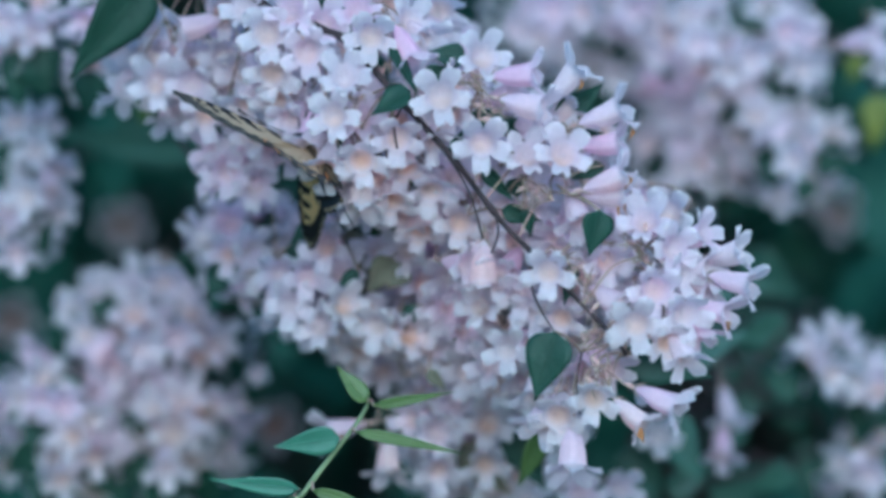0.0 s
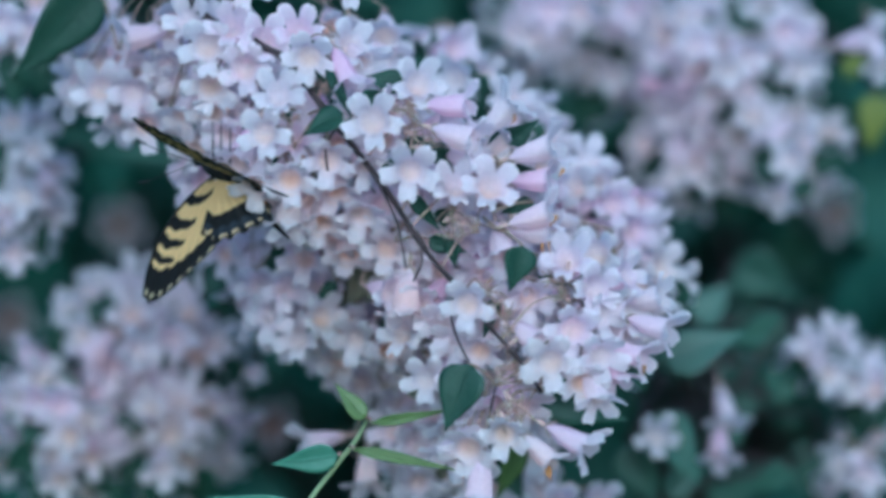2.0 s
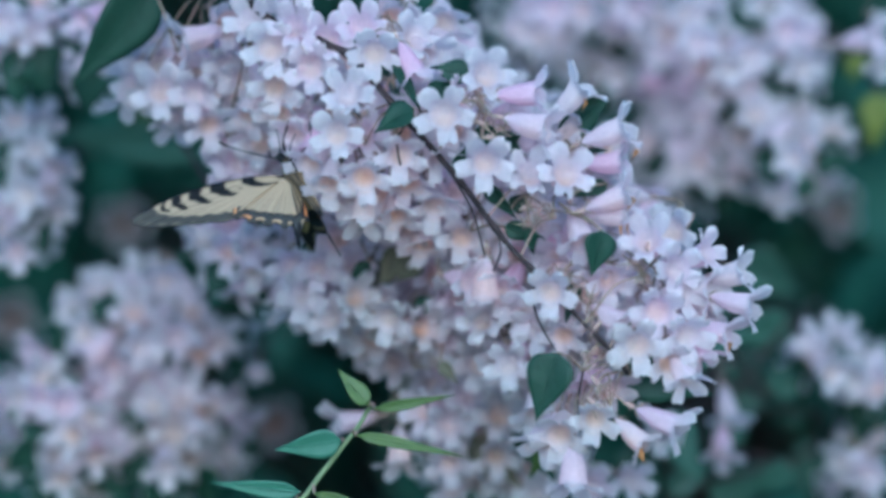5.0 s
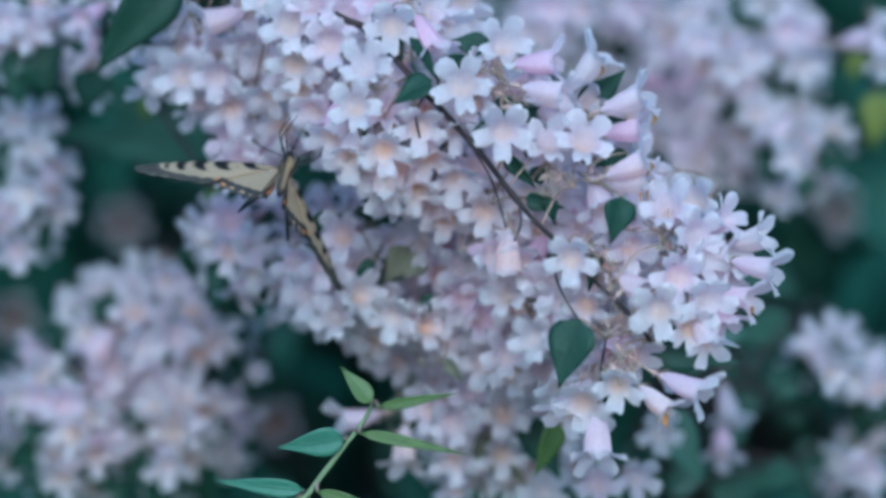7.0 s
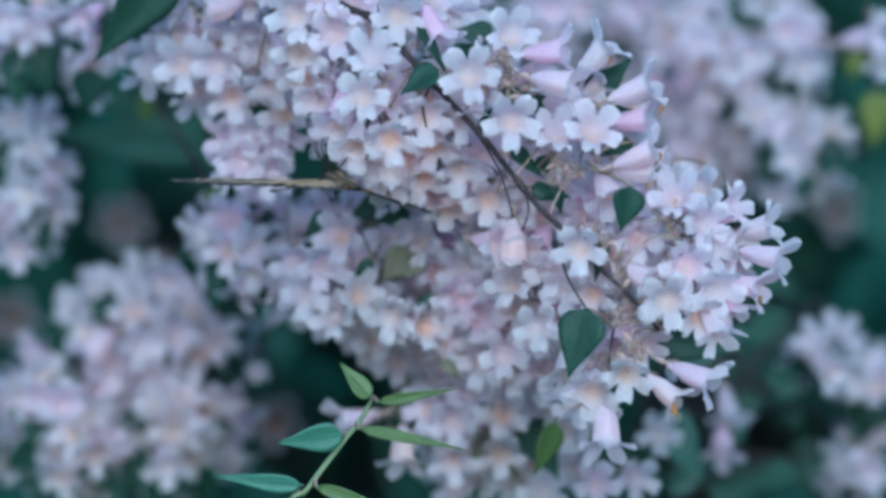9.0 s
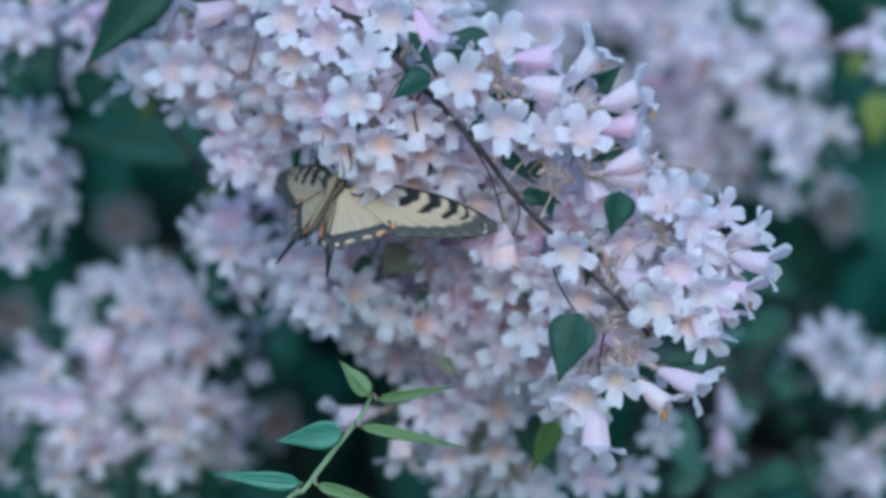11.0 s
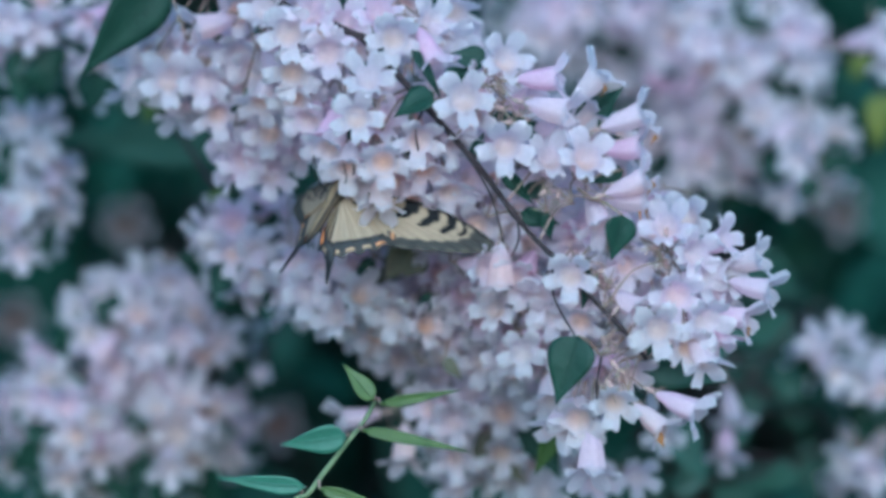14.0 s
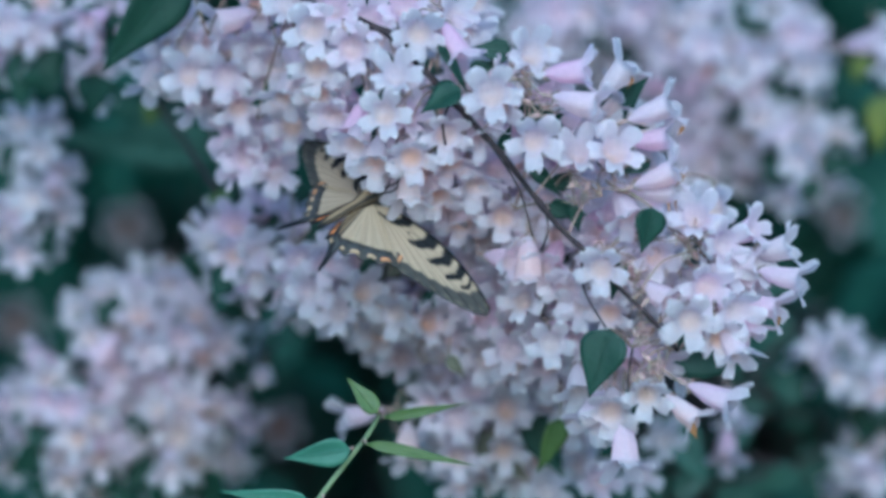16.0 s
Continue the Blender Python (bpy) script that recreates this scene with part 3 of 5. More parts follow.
    bloom(b, -4.88, 4.15, 5.1, -23, -7, 1.01, 2, nodes)
    bloom(b, -2.93, 4.72, 6.2, 54, -52, 1.02, 1, nodes)
    bloom(b, -1.44, 4.04, 5.8, 19, -39, 1.03, 2, nodes)
    bloom(b, -0.58, 4.53, 4.6, -17, -24, 1.07, 2, nodes)
    bloom(b, 0.66, 4.07, 6.2, 43, -39, 1.04, 0, nodes)
    bloom(b, 2.05, 4.18, 5, -16, -35, 1.01, 1, nodes)
    bloom(b, -3.74, 3.48, 6.2, 16, -47, 0.95, 0, nodes)
    bloom(b, -2.45, 2.86, 5, -4, 6, 1.01, 1, nodes)
    bloom(b, -1.13, 2.92, 4.6, 9, -9, 0.96, 1, nodes)
    bloom(b, 0.74, 2.88, 5.4, -9, -2, 1, 1, nodes)
    bloom(b, 1.88, 3.09, 4.8, -6, -8, 1.03, 2, nodes)
    bloom(b, 3.39, 3.27, 4.8, -24, 2, 1.07, 1, nodes)
    bloom(b, 4.54, 2.92, 5.3, -20, -1, 1.06, 0, nodes)
    bloom(b, -1.46, 2.07, 5.9, -2, 4, 0.97, 0, nodes)
    bloom(b, -0.12, 1.82, 5.9, -20, -41, 1.03, 0, nodes)
    bloom(b, 0.7, 1.88, 4.8, 1, -21, 0.96, 1, nodes)
    bloom(b, 3.64, 2.36, 4.7, 21, -38, 1.08, 0, nodes)
    bloom(b, 1.54, 0.63, 5.2, -17, -3, 1, 0, nodes)
    # tip inner
    bloom(b, 4.66, -0.4, 1, 6, -8, 0.98, 0, nodes)
    bloom(b, 6.43, -0.97, 1.7, 7, -1, 1.04, 0, nodes)
    bloom(b, 7.79, -1, 0.7, -29, -33, 1.03, 0, nodes)
    bloom(b, 7.17, -2.07, 1.9, -46, -32, 1.08, 2, nodes)
    # above
    bloom(b, -7.22, 9.31, 1.1, 1, -7, 1.03, 0, nodes)
    bloom(b, -5.07, 9.18, 1.8, 0, -24, 0.99, 0, nodes)
    bloom(b, -3.4, 8.97, 0.8, -2, -4, 0.99, 2, nodes)
    bloom(b, -1.36, 9.74, 3.6, 23, -10, 1.02, 0, nodes)
    bloom(b, -0.32, 9.31, 0.9, -10, -21, 1.04, 0, nodes)
    leaf(b, -0.13, 5.28, -1.32, 4.61, -0.6, 0.91, 35, None, 0.1, nearest(nodes, at(-0.13, 5.28, -0.6)), 1)
    leaf(b, -0.76, 6.52, 0.22, 5.19, -0.2, 0.54, -50, None, 0.1, nearest(nodes, at(-0.76, 6.52, -0.2)), 2)
    leaf(b, 1.47, 6.33, 0.27, 6.5, 1, 0.71, 10, None, 0.1, nearest(nodes, at(1.47, 6.33, 1)), 3)
    leaf(b, 4.19, 4.44, 5.61, 5.61, 1, 0.95, 20, None, 0.1, nearest(nodes, at(4.19, 4.44, 1)), 4)
    leaf(b, 4.44, 4.19, 5.61, 4.11, 1, 0.38, 20, None, 0.1, nearest(nodes, at(4.44, 4.19, 1)), 5)
    leaf(b, 5.43, 1.84, 5.2, 0.48, -1.5, 0.98, -25, None, 0.1, nearest(nodes, at(5.43, 1.84, -0.3)), 6)
    leaf(b, 4.2, -1.71, 3.59, -3.72, -1.9, 1.32, 10, None, 0.1, nearest(nodes, at(4.2, -1.71, -1.9)), 7)
    leaf(b, 6.2, -2.35, 8.9, -3.1, 1.4, 1.35, 15, LIT_LEAF, 0.1, nearest(nodes, at(6.35, -2.28, 0.6)), 8)
    leaf(b, 1.1, 3.47, 1.46, 4.17, 0.2, 0.54, 40, None, 0.1, nearest(nodes, at(1.1, 3.47, 0.2)), 9)
    leaf(b, 2.01, 3.09, 2.93, 2.05, 0.3, 0.47, 20, None, 0.1, nearest(nodes, at(2.01, 3.09, 0.3)), 10)
    leaf(b, 3.34, 1.85, 3.43, 1.05, 0.3, 0.5, 30, None, 0.1, nearest(nodes, at(3.34, 1.85, 0.3)), 11)
    leaf(b, 4.76, 0.27, 4.43, -0.98, 0.4, 0.47, 10, None, 0.1, nearest(nodes, at(4.76, 0.27, 0.4)), 12)
    leaf(b, 2.44, 4.27, 3.44, 4.44, 0.8, 0.54, 20, None, 0.1, nearest(nodes, at(2.44, 4.27, 0.8)), 13)
    leaf(b, -8.2, 8.8, -10.5, 5.6, 5.0, 1.7, -20, None, 0.1, nearest(nodes, at(-8.29, 8.58, 5)), 14)
    leaf(b, 5.61, 3.19, 4.6, 2.77, 0.8, 0.47, 10, None, 0.1, nearest(nodes, at(5.61, 3.19, 0.8)), 15)
    leaf(b, 2.6, 1.85, 3.77, 1.52, 0.8, 0.57, 10, None, 0.1, nearest(nodes, at(2.6, 1.85, 0.8)), 16)
    leaf(b, 2.77, 2.36, 3.36, 2.86, 1, 0.54, 10, None, 0.1, nearest(nodes, at(2.77, 2.36, 1)), 17)
    leaf(b, 0.27, 5.7, 1.1, 6.07, 1.2, 0.63, 10, None, 0.1, nearest(nodes, at(0.27, 5.7, 1.2)), 18)
    leaf(b, 1.6, 4.52, 2.85, 4.61, 0.9, 0.57, 0, None, 0.1, nearest(nodes, at(1.6, 4.52, 0.9)), 19)
    thicken(b, nodes, 70, 17, (1.2, 2.8))
    for i, (x, z, y, count, reach) in enumerate(((1.8, 5.2, -0.2, 4, 0.45), (2.3, 4.7, -0.2, 2, 0.4), (6.6, 0.9, -0.4, 4, 0.5), (4.6, 0.2, -0.2, 3, 0.4), (-1.6, 5.0, 0.2, 2, 0.4), (3.9, 2.3, -0.3, 3, 0.7), (5.2, 1.0, -0.1, 2, 0.6), (5.4, -0.6, -0.4, 3, 0.5))):
        calyx_tuft(b, x, z, y, count, reach, nodes, 40 + i)
    # bunch of spent calyces beside the dark leaf
    rnd = random.Random(8)
    for i in range(5):
        x, z, y = rnd.uniform(4.7, 6.3), rnd.uniform(-3.4, -1.9), rnd.uniform(-1.6, -0.2)
        m = facing(x, z, y, rnd.uniform(-70, 70), rnd.uniform(-50, 40), 1.15) @ Matrix.Translation(at(0, 1.3))
        piece("calyx", CALYXES[i % 3], b, m)
        foot = m @ at(0, -1.6)
        rod("flower_stalk", [foot, foot.lerp(hubs[3], 0.5) + Vector((0, 0.001, 0.003)), nearest(hubs, foot)], 0.00025, 0.00035, STALK, b, 5, 4)
    # withered edges on a few petals
    withered_edge(b, 4.85, 5.66, -0.9, -80, 0.35)
    withered_edge(b, 6.27, 2.85, -1.4, -60, 0.4)
    withered_edge(b, 6.21, 2.03, -0.9, 80, 0.3)
    withered_edge(b, 9.19, -1.33, -1.2, -100, 0.4)
    withered_edge(b, 6.65, -4.46, -1.4, 160, 0.45)
    withered_edge(b, 6.38, 4.23, -0.6, -60, 0.3)
    withered_edge(b, 6.04, 1.97, -0.8, 60, 0.3)
    return b


# ---- the spray behind it ----
def lower_spray():
    b = thing("flowering_branch", "drooping beautybush branch of pinkish bells, slightly blurred", "branch", "flowering branches")
    stem = [at(-20, -132, 70), at(-17, -60, 60), at(-11, -14, 42), at(-6.4, -1.2, 22), at(-4.07, 0.74, 16), at(-1.9, -0.53, 16), at(0.29, -2.19, 17), at(2.14, -3.67, 18), at(2.7, -5.15, 18), at(2.51, -7.55, 18)]
    path = smooth_path(stem, 5)
    rod("stem", stem, 0.0020, 0.0006, BARK, b, 8, 6, "thin brown stem", 0.5)
    nodes = list(path[20:])
    bloom(b, -3.23, 0.37, 9, 0, 4, 0.95, 1, nodes)
    bloom(b, -4.15, -1.48, 9.5, -20, -18, 1, 0, nodes)
    bloom(b, -4.82, -1.74, 9.5, 0, -80, 1, 0, nodes)
    bloom(b, -1.91, -1.65, 9, 0, -9, 1.05, 0, nodes)
    bloom(b, -1.09, -2.3, 9, 0, -14, 1, 2, nodes)
    bloom(b, -2.71, -2.41, 9.5, -10, -22, 1, 0, nodes)
    bloom(b, -2.09, -2.71, 9.5, 0, -22, 1, 2, nodes)
    bloom(b, 0.1, 0.28, 8, 10, -9, 1.05, 1, nodes)
    bloom(b, 1.01, 0.19, 8.2, 20, -4, 1, 1, nodes)
    bloom(b, -0.78, -1.04, 10, -20, -27, 1, 0, nodes)
    bloom(b, 0.37, -1.07, 8.5, 10, -9, 1, 0, nodes)
    bloom(b, 0.11, -2.12, 9, 0, -18, 1, 0, nodes)
    bloom(b, 0.72, -1.83, 9.2, 20, -14, 1, 0, nodes)
    bloom(b, 2.81, -2.77, 8, 0, 4, 1.05, 0, nodes)
    bloom(b, 2.05, -1.66, 10, 0, -9, 1, 0, nodes)
    bloom(b, 1.55, -0.78, 10, 0, -14, 1, 0, nodes)
    bloom(b, 3.09, -1.82, 9, 10, -9, 1, 0, nodes)
    bloom(b, 0.84, -4.37, 9, -10, 4, 1, 1, nodes)
    bloom(b, 1.85, -5.05, 8.6, 0, -2, 1.05, 2, nodes)
    bloom(b, 0.28, -5.37, 9, 0, -9, 1, 0, nodes)
    bloom(b, -0.6, -4.94, 9.4, -40, -4, 1, 0, nodes)
    bloom(b, -3.16, -5.31, 10, -78, -9, 1, 1, nodes)
    bloom(b, -1.27, -6.6, 10, -5, -72, 1, 2, nodes)
    bloom(b, 0.28, -6.6, 10, 0, -27, 1, 0, nodes)
    bloom(b, 1.78, -6.42, 10, 10, -27, 1, 2, nodes)
    bloom(b, 3.5, -4.34, 8, -10, -14, 1, 0, nodes)
    bloom(b, 2.59, -3.74, 11, 0, -9, 1, 2, nodes)
    bloom(b, -1.41, -0.52, 12, 0, -9, 1, 0, nodes)
    bloom(b, -3.26, -1.4, 11, -30, -14, 1, 0, nodes)
    bloom(b, -3.97, -2.11, 11, -20, -27, 1, 0, nodes)
    bloom(b, 1.35, -2.82, 11, 0, -18, 1, 2, nodes)
    bloom(b, -0.07, -3.19, 12, 0, -18, 1, 0, nodes)
    bloom(b, 3.81, -3.16, 10, 0, -9, 1, 0, nodes)
    bloom(b, 3.81, -5.63, 10, 0, -22, 1, 0, nodes)
    bloom(b, 4.81, -7.34, 11, 10, -4, 1, 1, nodes)
    bloom(b, 6.08, -7.21, 12, 20, -9, 1, 1, nodes)
    bloom(b, -0.78, 0.73, 11, 0, -14, 1, 0, nodes)
    bloom(b, 2.92, -1.04, 9.5, 0, -4, 1, 0, nodes)
    bloom(b, 1.34, -1.75, 10.5, 0, -9, 1, 0, nodes)
    bloom(b, -1.5, -3.55, 12, 0, -22, 1, 0, nodes)
    bloom(b, 2.61, -6.94, 12, 0, -22, 1, 2, nodes)
    bloom(b, -0.43, -2.84, 12, 0, -18, 1, 0, nodes)
    bloom(b, 2.06, -2.82, 11, 0, -14, 1, 2, nodes)
    bloom(b, 3.12, -4.95, 11, 0, -18, 1, 0, nodes)
    bloom(b, -2.1, 1.63, 12.7, 34, -11, 1.09, 1, nodes)
    bloom(b, -4.07, 0.58, 13.5, 22, 1, 0.97, 0, nodes)
    bloom(b, -3.39, 0.48, 12, 50, -9, 0.99, 2, nodes)
    bloom(b, -0.05, 1.06, 13.2, 52, -11, 0.99, 0, nodes)
    bloom(b, 1.09, 1.07, 11.7, -11, 3, 0.95, 1, nodes)
    bloom(b, 2.75, 0.94, 13.5, -22, -6, 1.02, 0, nodes)
    bloom(b, -4.72, 0.02, 13.6, 44, -5, 1, 0, nodes)
    bloom(b, -3.6, 0.02, 12, 16, -9, 1.06, 1, nodes)
    bloom(b, 0.52, -0.61, 13.4, 14, -22, 0.96, 1, nodes)
    bloom(b, 2.28, -0.04, 13, 20, -11, 1.09, 0, nodes)
    bloom(b, 3.32, -0.23, 11.9, 13, -5, 1.05, 2, nodes)
    bloom(b, -4.01, -1.3, 14, -25, -9, 0.99, 1, nodes)
    bloom(b, -2.92, -1.84, 12.6, 52, -1, 0.95, 0, nodes)
    bloom(b, -1.6, -1.87, 13.3, 34, -11, 1.07, 1, nodes)
    bloom(b, -0.52, -1.53, 13.6, -8, 1, 1.1, 1, nodes)
    bloom(b, 1.49, -1.97, 12.7, -4, -16, 0.99, 0, nodes)
    bloom(b, 2.53, -1.28, 14, 34, -10, 1.02, 0, nodes)
    bloom(b, 3.87, -1.24, 13.5, 16, -13, 1.07, 0, nodes)
    bloom(b, -2.4, -2.94, 12.7, 5, -19, 0.99, 2, nodes)
    bloom(b, -0.52, -2.86, 11.5, -18, -9, 1.05, 0, nodes)
    bloom(b, 0.47, -3.04, 13.5, -21, 2, 1.06, 0, nodes)
    bloom(b, 2.18, -2.65, 13.7, -26, -28, 1.09, 0, nodes)
    bloom(b, 3.33, -2.81, 13.6, 26, -11, 1.05, 2, nodes)
    bloom(b, -0.27, -4.06, 13.1, -1, -9, 0.97, 0, nodes)
    bloom(b, 1.15, -4.1, 13.2, -5, -9, 1.02, 2, nodes)
    bloom(b, 2.36, -3.58, 12.3, 7, -2, 0.96, 1, nodes)
    bloom(b, 3.97, -3.86, 13, 4, 10, 0.95, 0, nodes)
    bloom(b, 0.16, -5.19, 13, 45, -11, 1.01, 0, nodes)
    bloom(b, 2.16, -5.23, 11.9, -27, -13, 1.09, 0, nodes)
    bloom(b, 3.71, -5.26, 13.7, 12, -7, 1.03, 0, nodes)
    bloom(b, -0.43, -6.13, 12.4, 54, -12, 1.04, 0, nodes)
    bloom(b, 1, -6.73, 12.5, -30, 14, 1.02, 0, nodes)
    bloom(b, 2.42, -6.32, 13.1, -20, -5, 1.07, 1, nodes)
    bloom(b, 0.32, -7.61, 13.1, -33, -15, 0.97, 0, nodes)
    bloom(b, 2.11, -7.33, 12.3, -9, 2, 1.02, 0, nodes)
    bloom(b, 3.15, -7.67, 11.6, 0, 2, 1.09, 0, nodes)
    bloom(b, -5.77, 3.56, 6.5, -20, 0, 1, 1, nodes)
    bloom(b, -6.2, 2.69, 6.5, -10, -9, 1, 1, nodes)
    bloom(b, -4.89, 3.55, 6, 10, -4, 1, 1, nodes)
    bloom(b, -5.25, 2.26, 6.5, 10, -14, 1, 1, nodes)
    bloom(b, -6.74, 3.31, 7, -50, 0, 1, 1, nodes)
    bloom(b, -5.35, 2.96, 7, 0, 0, 1, 1, nodes)
    bloom(b, -6.67, 2.45, 7.5, -60, -4, 1, 1, nodes)
    bloom(b, -3.58, 0.73, 15.1, 27, -12, 0.98, 0, nodes)
    bloom(b, -2.68, 1.06, 15.9, -21, 1, 1.09, 1, nodes)
    bloom(b, -1.34, 1.08, 17, -60, -6, 0.95, 0, nodes)
    bloom(b, -0.49, 1.24, 16.2, -4, -14, 1.02, 0, nodes)
    bloom(b, 1.23, 1.29, 14.6, -47, -4, 1.03, 1, nodes)
    bloom(b, 2.11, 1.01, 16.9, -11, -3, 1, 1, nodes)
    bloom(b, 3.6, 1.13, 15.3, -9, -6, 1.09, 0, nodes)
    bloom(b, -3.35, -0.27, 16.4, -2, -5, 1.08, 0, nodes)
    bloom(b, -0.83, 0, 14.6, 45, -1, 1.04, 0, nodes)
    bloom(b, 0.35, -0.22, 16.2, 0, -4, 0.95, 0, nodes)
    bloom(b, 1.44, -0.13, 15.4, -29, -16, 1.04, 0, nodes)
    bloom(b, 2.66, -0.26, 16.7, 3, -8, 1.05, 0, nodes)
    bloom(b, 3.85, 0.05, 14.9, 0, 17, 1, 0, nodes)
    bloom(b, -3.55, -1.18, 15.3, -31, -15, 1, 2, nodes)
    bloom(b, -2.96, -0.8, 16.3, 37, 2, 1.04, 0, nodes)
    bloom(b, -1.56, -1.32, 14.7, -23, 4, 1.03, 1, nodes)
    bloom(b, -0.26, -1.34, 16.5, 44, -7, 0.97, 0, nodes)
    bloom(b, 1.08, -1.3, 15.9, -40, -11, 1.01, 0, nodes)
    bloom(b, 1.96, -1.09, 14.8, -28, -9, 0.97, 0, nodes)
    bloom(b, 3.54, -1.25, 16.7, 37, -8, 1.01, 0, nodes)
    bloom(b, 4.44, -0.79, 17, 52, 0, 1.05, 2, nodes)
    bloom(b, -3.15, -1.87, 16.5, -6, -17, 1.08, 0, nodes)
    bloom(b, -2.23, -1.81, 14.6, -23, -3, 1.08, 0, nodes)
    bloom(b, -0.93, -2.11, 15.7, -28, -6, 1.04, 0, nodes)
    bloom(b, 0.31, -2.02, 16.9, 1, 13, 0.95, 0, nodes)
    bloom(b, 1.44, -2.36, 16.2, 34, -8, 1.02, 1, nodes)
    bloom(b, 2.44, -2.03, 16.5, -35, 2, 1.01, 0, nodes)
    bloom(b, 4.09, -2.28, 16.9, -27, -4, 1.1, 1, nodes)
    bloom(b, -1.26, -3.11, 16.2, -9, -14, 1.08, 0, nodes)
    bloom(b, -0.28, -2.88, 16.8, 38, 4, 1.05, 0, nodes)
    bloom(b, 0.8, -3.12, 14.9, -10, -12, 0.97, 0, nodes)
    bloom(b, 2.51, -3.46, 16.5, -21, -2, 1.04, 0, nodes)
    bloom(b, 3.6, -3.23, 16.1, -37, 1, 1.08, 0, nodes)
    bloom(b, 4.81, -2.97, 16.9, -27, 1, 0.96, 0, nodes)
    bloom(b, 0.18, -3.92, 15.7, 7, -2, 1.07, 2, nodes)
    bloom(b, 1.88, -3.87, 16.1, 30, -10, 1.03, 0, nodes)
    bloom(b, 2.98, -4.33, 16.1, 3, -9, 1.07, 0, nodes)
    bloom(b, 3.78, -4.01, 15.8, -28, -13, 1, 0, nodes)
    bloom(b, 0.04, -5.37, 15.5, 52, 0, 1.02, 0, nodes)
    bloom(b, 0.69, -5.23, 15.5, -36, -16, 1, 1, nodes)
    bloom(b, 1.94, -5, 14.7, 15, -1, 1.09, 0, nodes)
    bloom(b, 3.65, -5.47, 15.8, 20, 1, 1.07, 1, nodes)
    bloom(b, 4.56, -5.27, 15.8, -14, -3, 1.06, 0, nodes)
    bloom(b, 0.13, -6.45, 15.2, 35, -15, 1.07, 0, nodes)
    bloom(b, 1.28, -6.04, 16.9, 1, 1, 1.06, 1, nodes)
    bloom(b, 2.69, -6.24, 15.4, 33, -13, 1.06, 0, nodes)
    bloom(b, 4.16, -6.29, 16.8, 11, -9, 1.01, 1, nodes)
    bloom(b, -0.09, -6.92, 16.1, 45, -73, 1.08, 0, nodes)
    bloom(b, 0.87, -6.84, 14.9, 14, -14, 1.03, 0, nodes)
    bloom(b, 2.34, -7.16, 16.1, -12, -10, 0.99, 0, nodes)
    bloom(b, 3.52, -7.19, 16.7, -21, -21, 1.01, 0, nodes)
    bloom(b, 4.25, -6.99, 15.1, 7, -5, 1.1, 0, nodes)
    bloom(b, 1.13, 2.08, 5.5, -20, -10, 1.06, 1, nodes)
    bloom(b, 2.09, 1.57, 6.1, 17, 0, 1.06, 0, nodes)
    bloom(b, 1, 0.85, 6.7, 14, 0, 1.06, 0, nodes)
    bloom(b, 2.08, 0.27, 5.5, 11, 0, 1.06, 1, nodes)
    bloom(b, 2.95, 0.71, 6.1, 8, -1, 1.06, 0, nodes)
    bloom(b, 1.45, -0.59, 6.7, 5, -1, 1.06, 0, nodes)
    bloom(b, 2.51, -0.88, 5.5, 2, -2, 1.06, 1, nodes)
    bloom(b, 2.09, -2.48, 6.1, -1, -2, 1.06, 0, nodes)
    bloom(b, 1.28, -1.97, 6.7, -4, -3, 1.06, 0, nodes)
    bloom(b, 3.06, -2.04, 5.5, -7, -3, 1.06, 1, nodes)
    bloom(b, 2.09, -3.69, 6.1, -10, -4, 1.06, 0, nodes)
    bloom(b, 1.14, -3.44, 6.7, -13, -4, 1.06, 0, nodes)
    bloom(b, 3.02, -3.59, 5.5, -16, -4, 1.06, 1, nodes)
    bloom(b, 0.28, 1.57, 6.1, -19, -5, 1.06, 0, nodes)
    bloom(b, -0.07, -0.67, 6.7, 18, -5, 1.06, 0, nodes)
    bloom(b, 0.62, -1.36, 5.5, 15, -6, 1.06, 1, nodes)
    for i, (x, z, y) in enumerate(((-0.75, 0.3, 6), (1.05, 0.3, 5), (1.9, -0.25, 5), (0.55, -0.55, 5.5), (1.65, -1.05, 5), (2.5, -0.7, 4.5), (2.85, -2.6, 4.5), (1.1, -2.05, 5.5), (3.5, -1.5, 5), (-1.95, -1.6, 7), (-1.25, -2.15, 7), (0.3, -1.45, 6), (3.7, -2.7, 5), (2.2, -1.75, 5))):
        bloom(b, x, z, y, (-24, 12, 31, -8, 20)[i % 5], (-8, -22, -2, -14)[i % 4], 1.0, (0, 2, 0, 1)[i % 4], nodes)
    for i, (x, z, y) in enumerate(((-3.15, 0.45, 5.5), (-3.7, -0.5, 6.5), (-2.55, -1.35, 6), (-4.2, -1.35, 7), (-1.6, -2.05, 6), (-2.7, -0.3, 7), (-0.5, -2.3, 6), (-4.6, -0.4, 7.5), (-3.4, -2.0, 7))):
        bloom(b, x, z, y, (-20, 10, 28, -6)[i % 4], (-4, -16, 6)[i % 3], 1.02, (0, 0, 2, 1)[i % 4], nodes)
    thicken(b, nodes, 70, 18, (-0.5, 2.0), 0.8)
    leaf(b, -1.48, 1.6, -3.06, 0.98, 9.5, 0.95, 0, None, 0.1, nearest(nodes, at(-1.48, 1.6, 9.5)), 1)
    leaf(b, -2.54, 0.72, -1.48, 1.08, 10, 1.1, 0, DULL_LEAF, 0.1, nearest(nodes, at(-2.54, 0.72, 10)), 2)
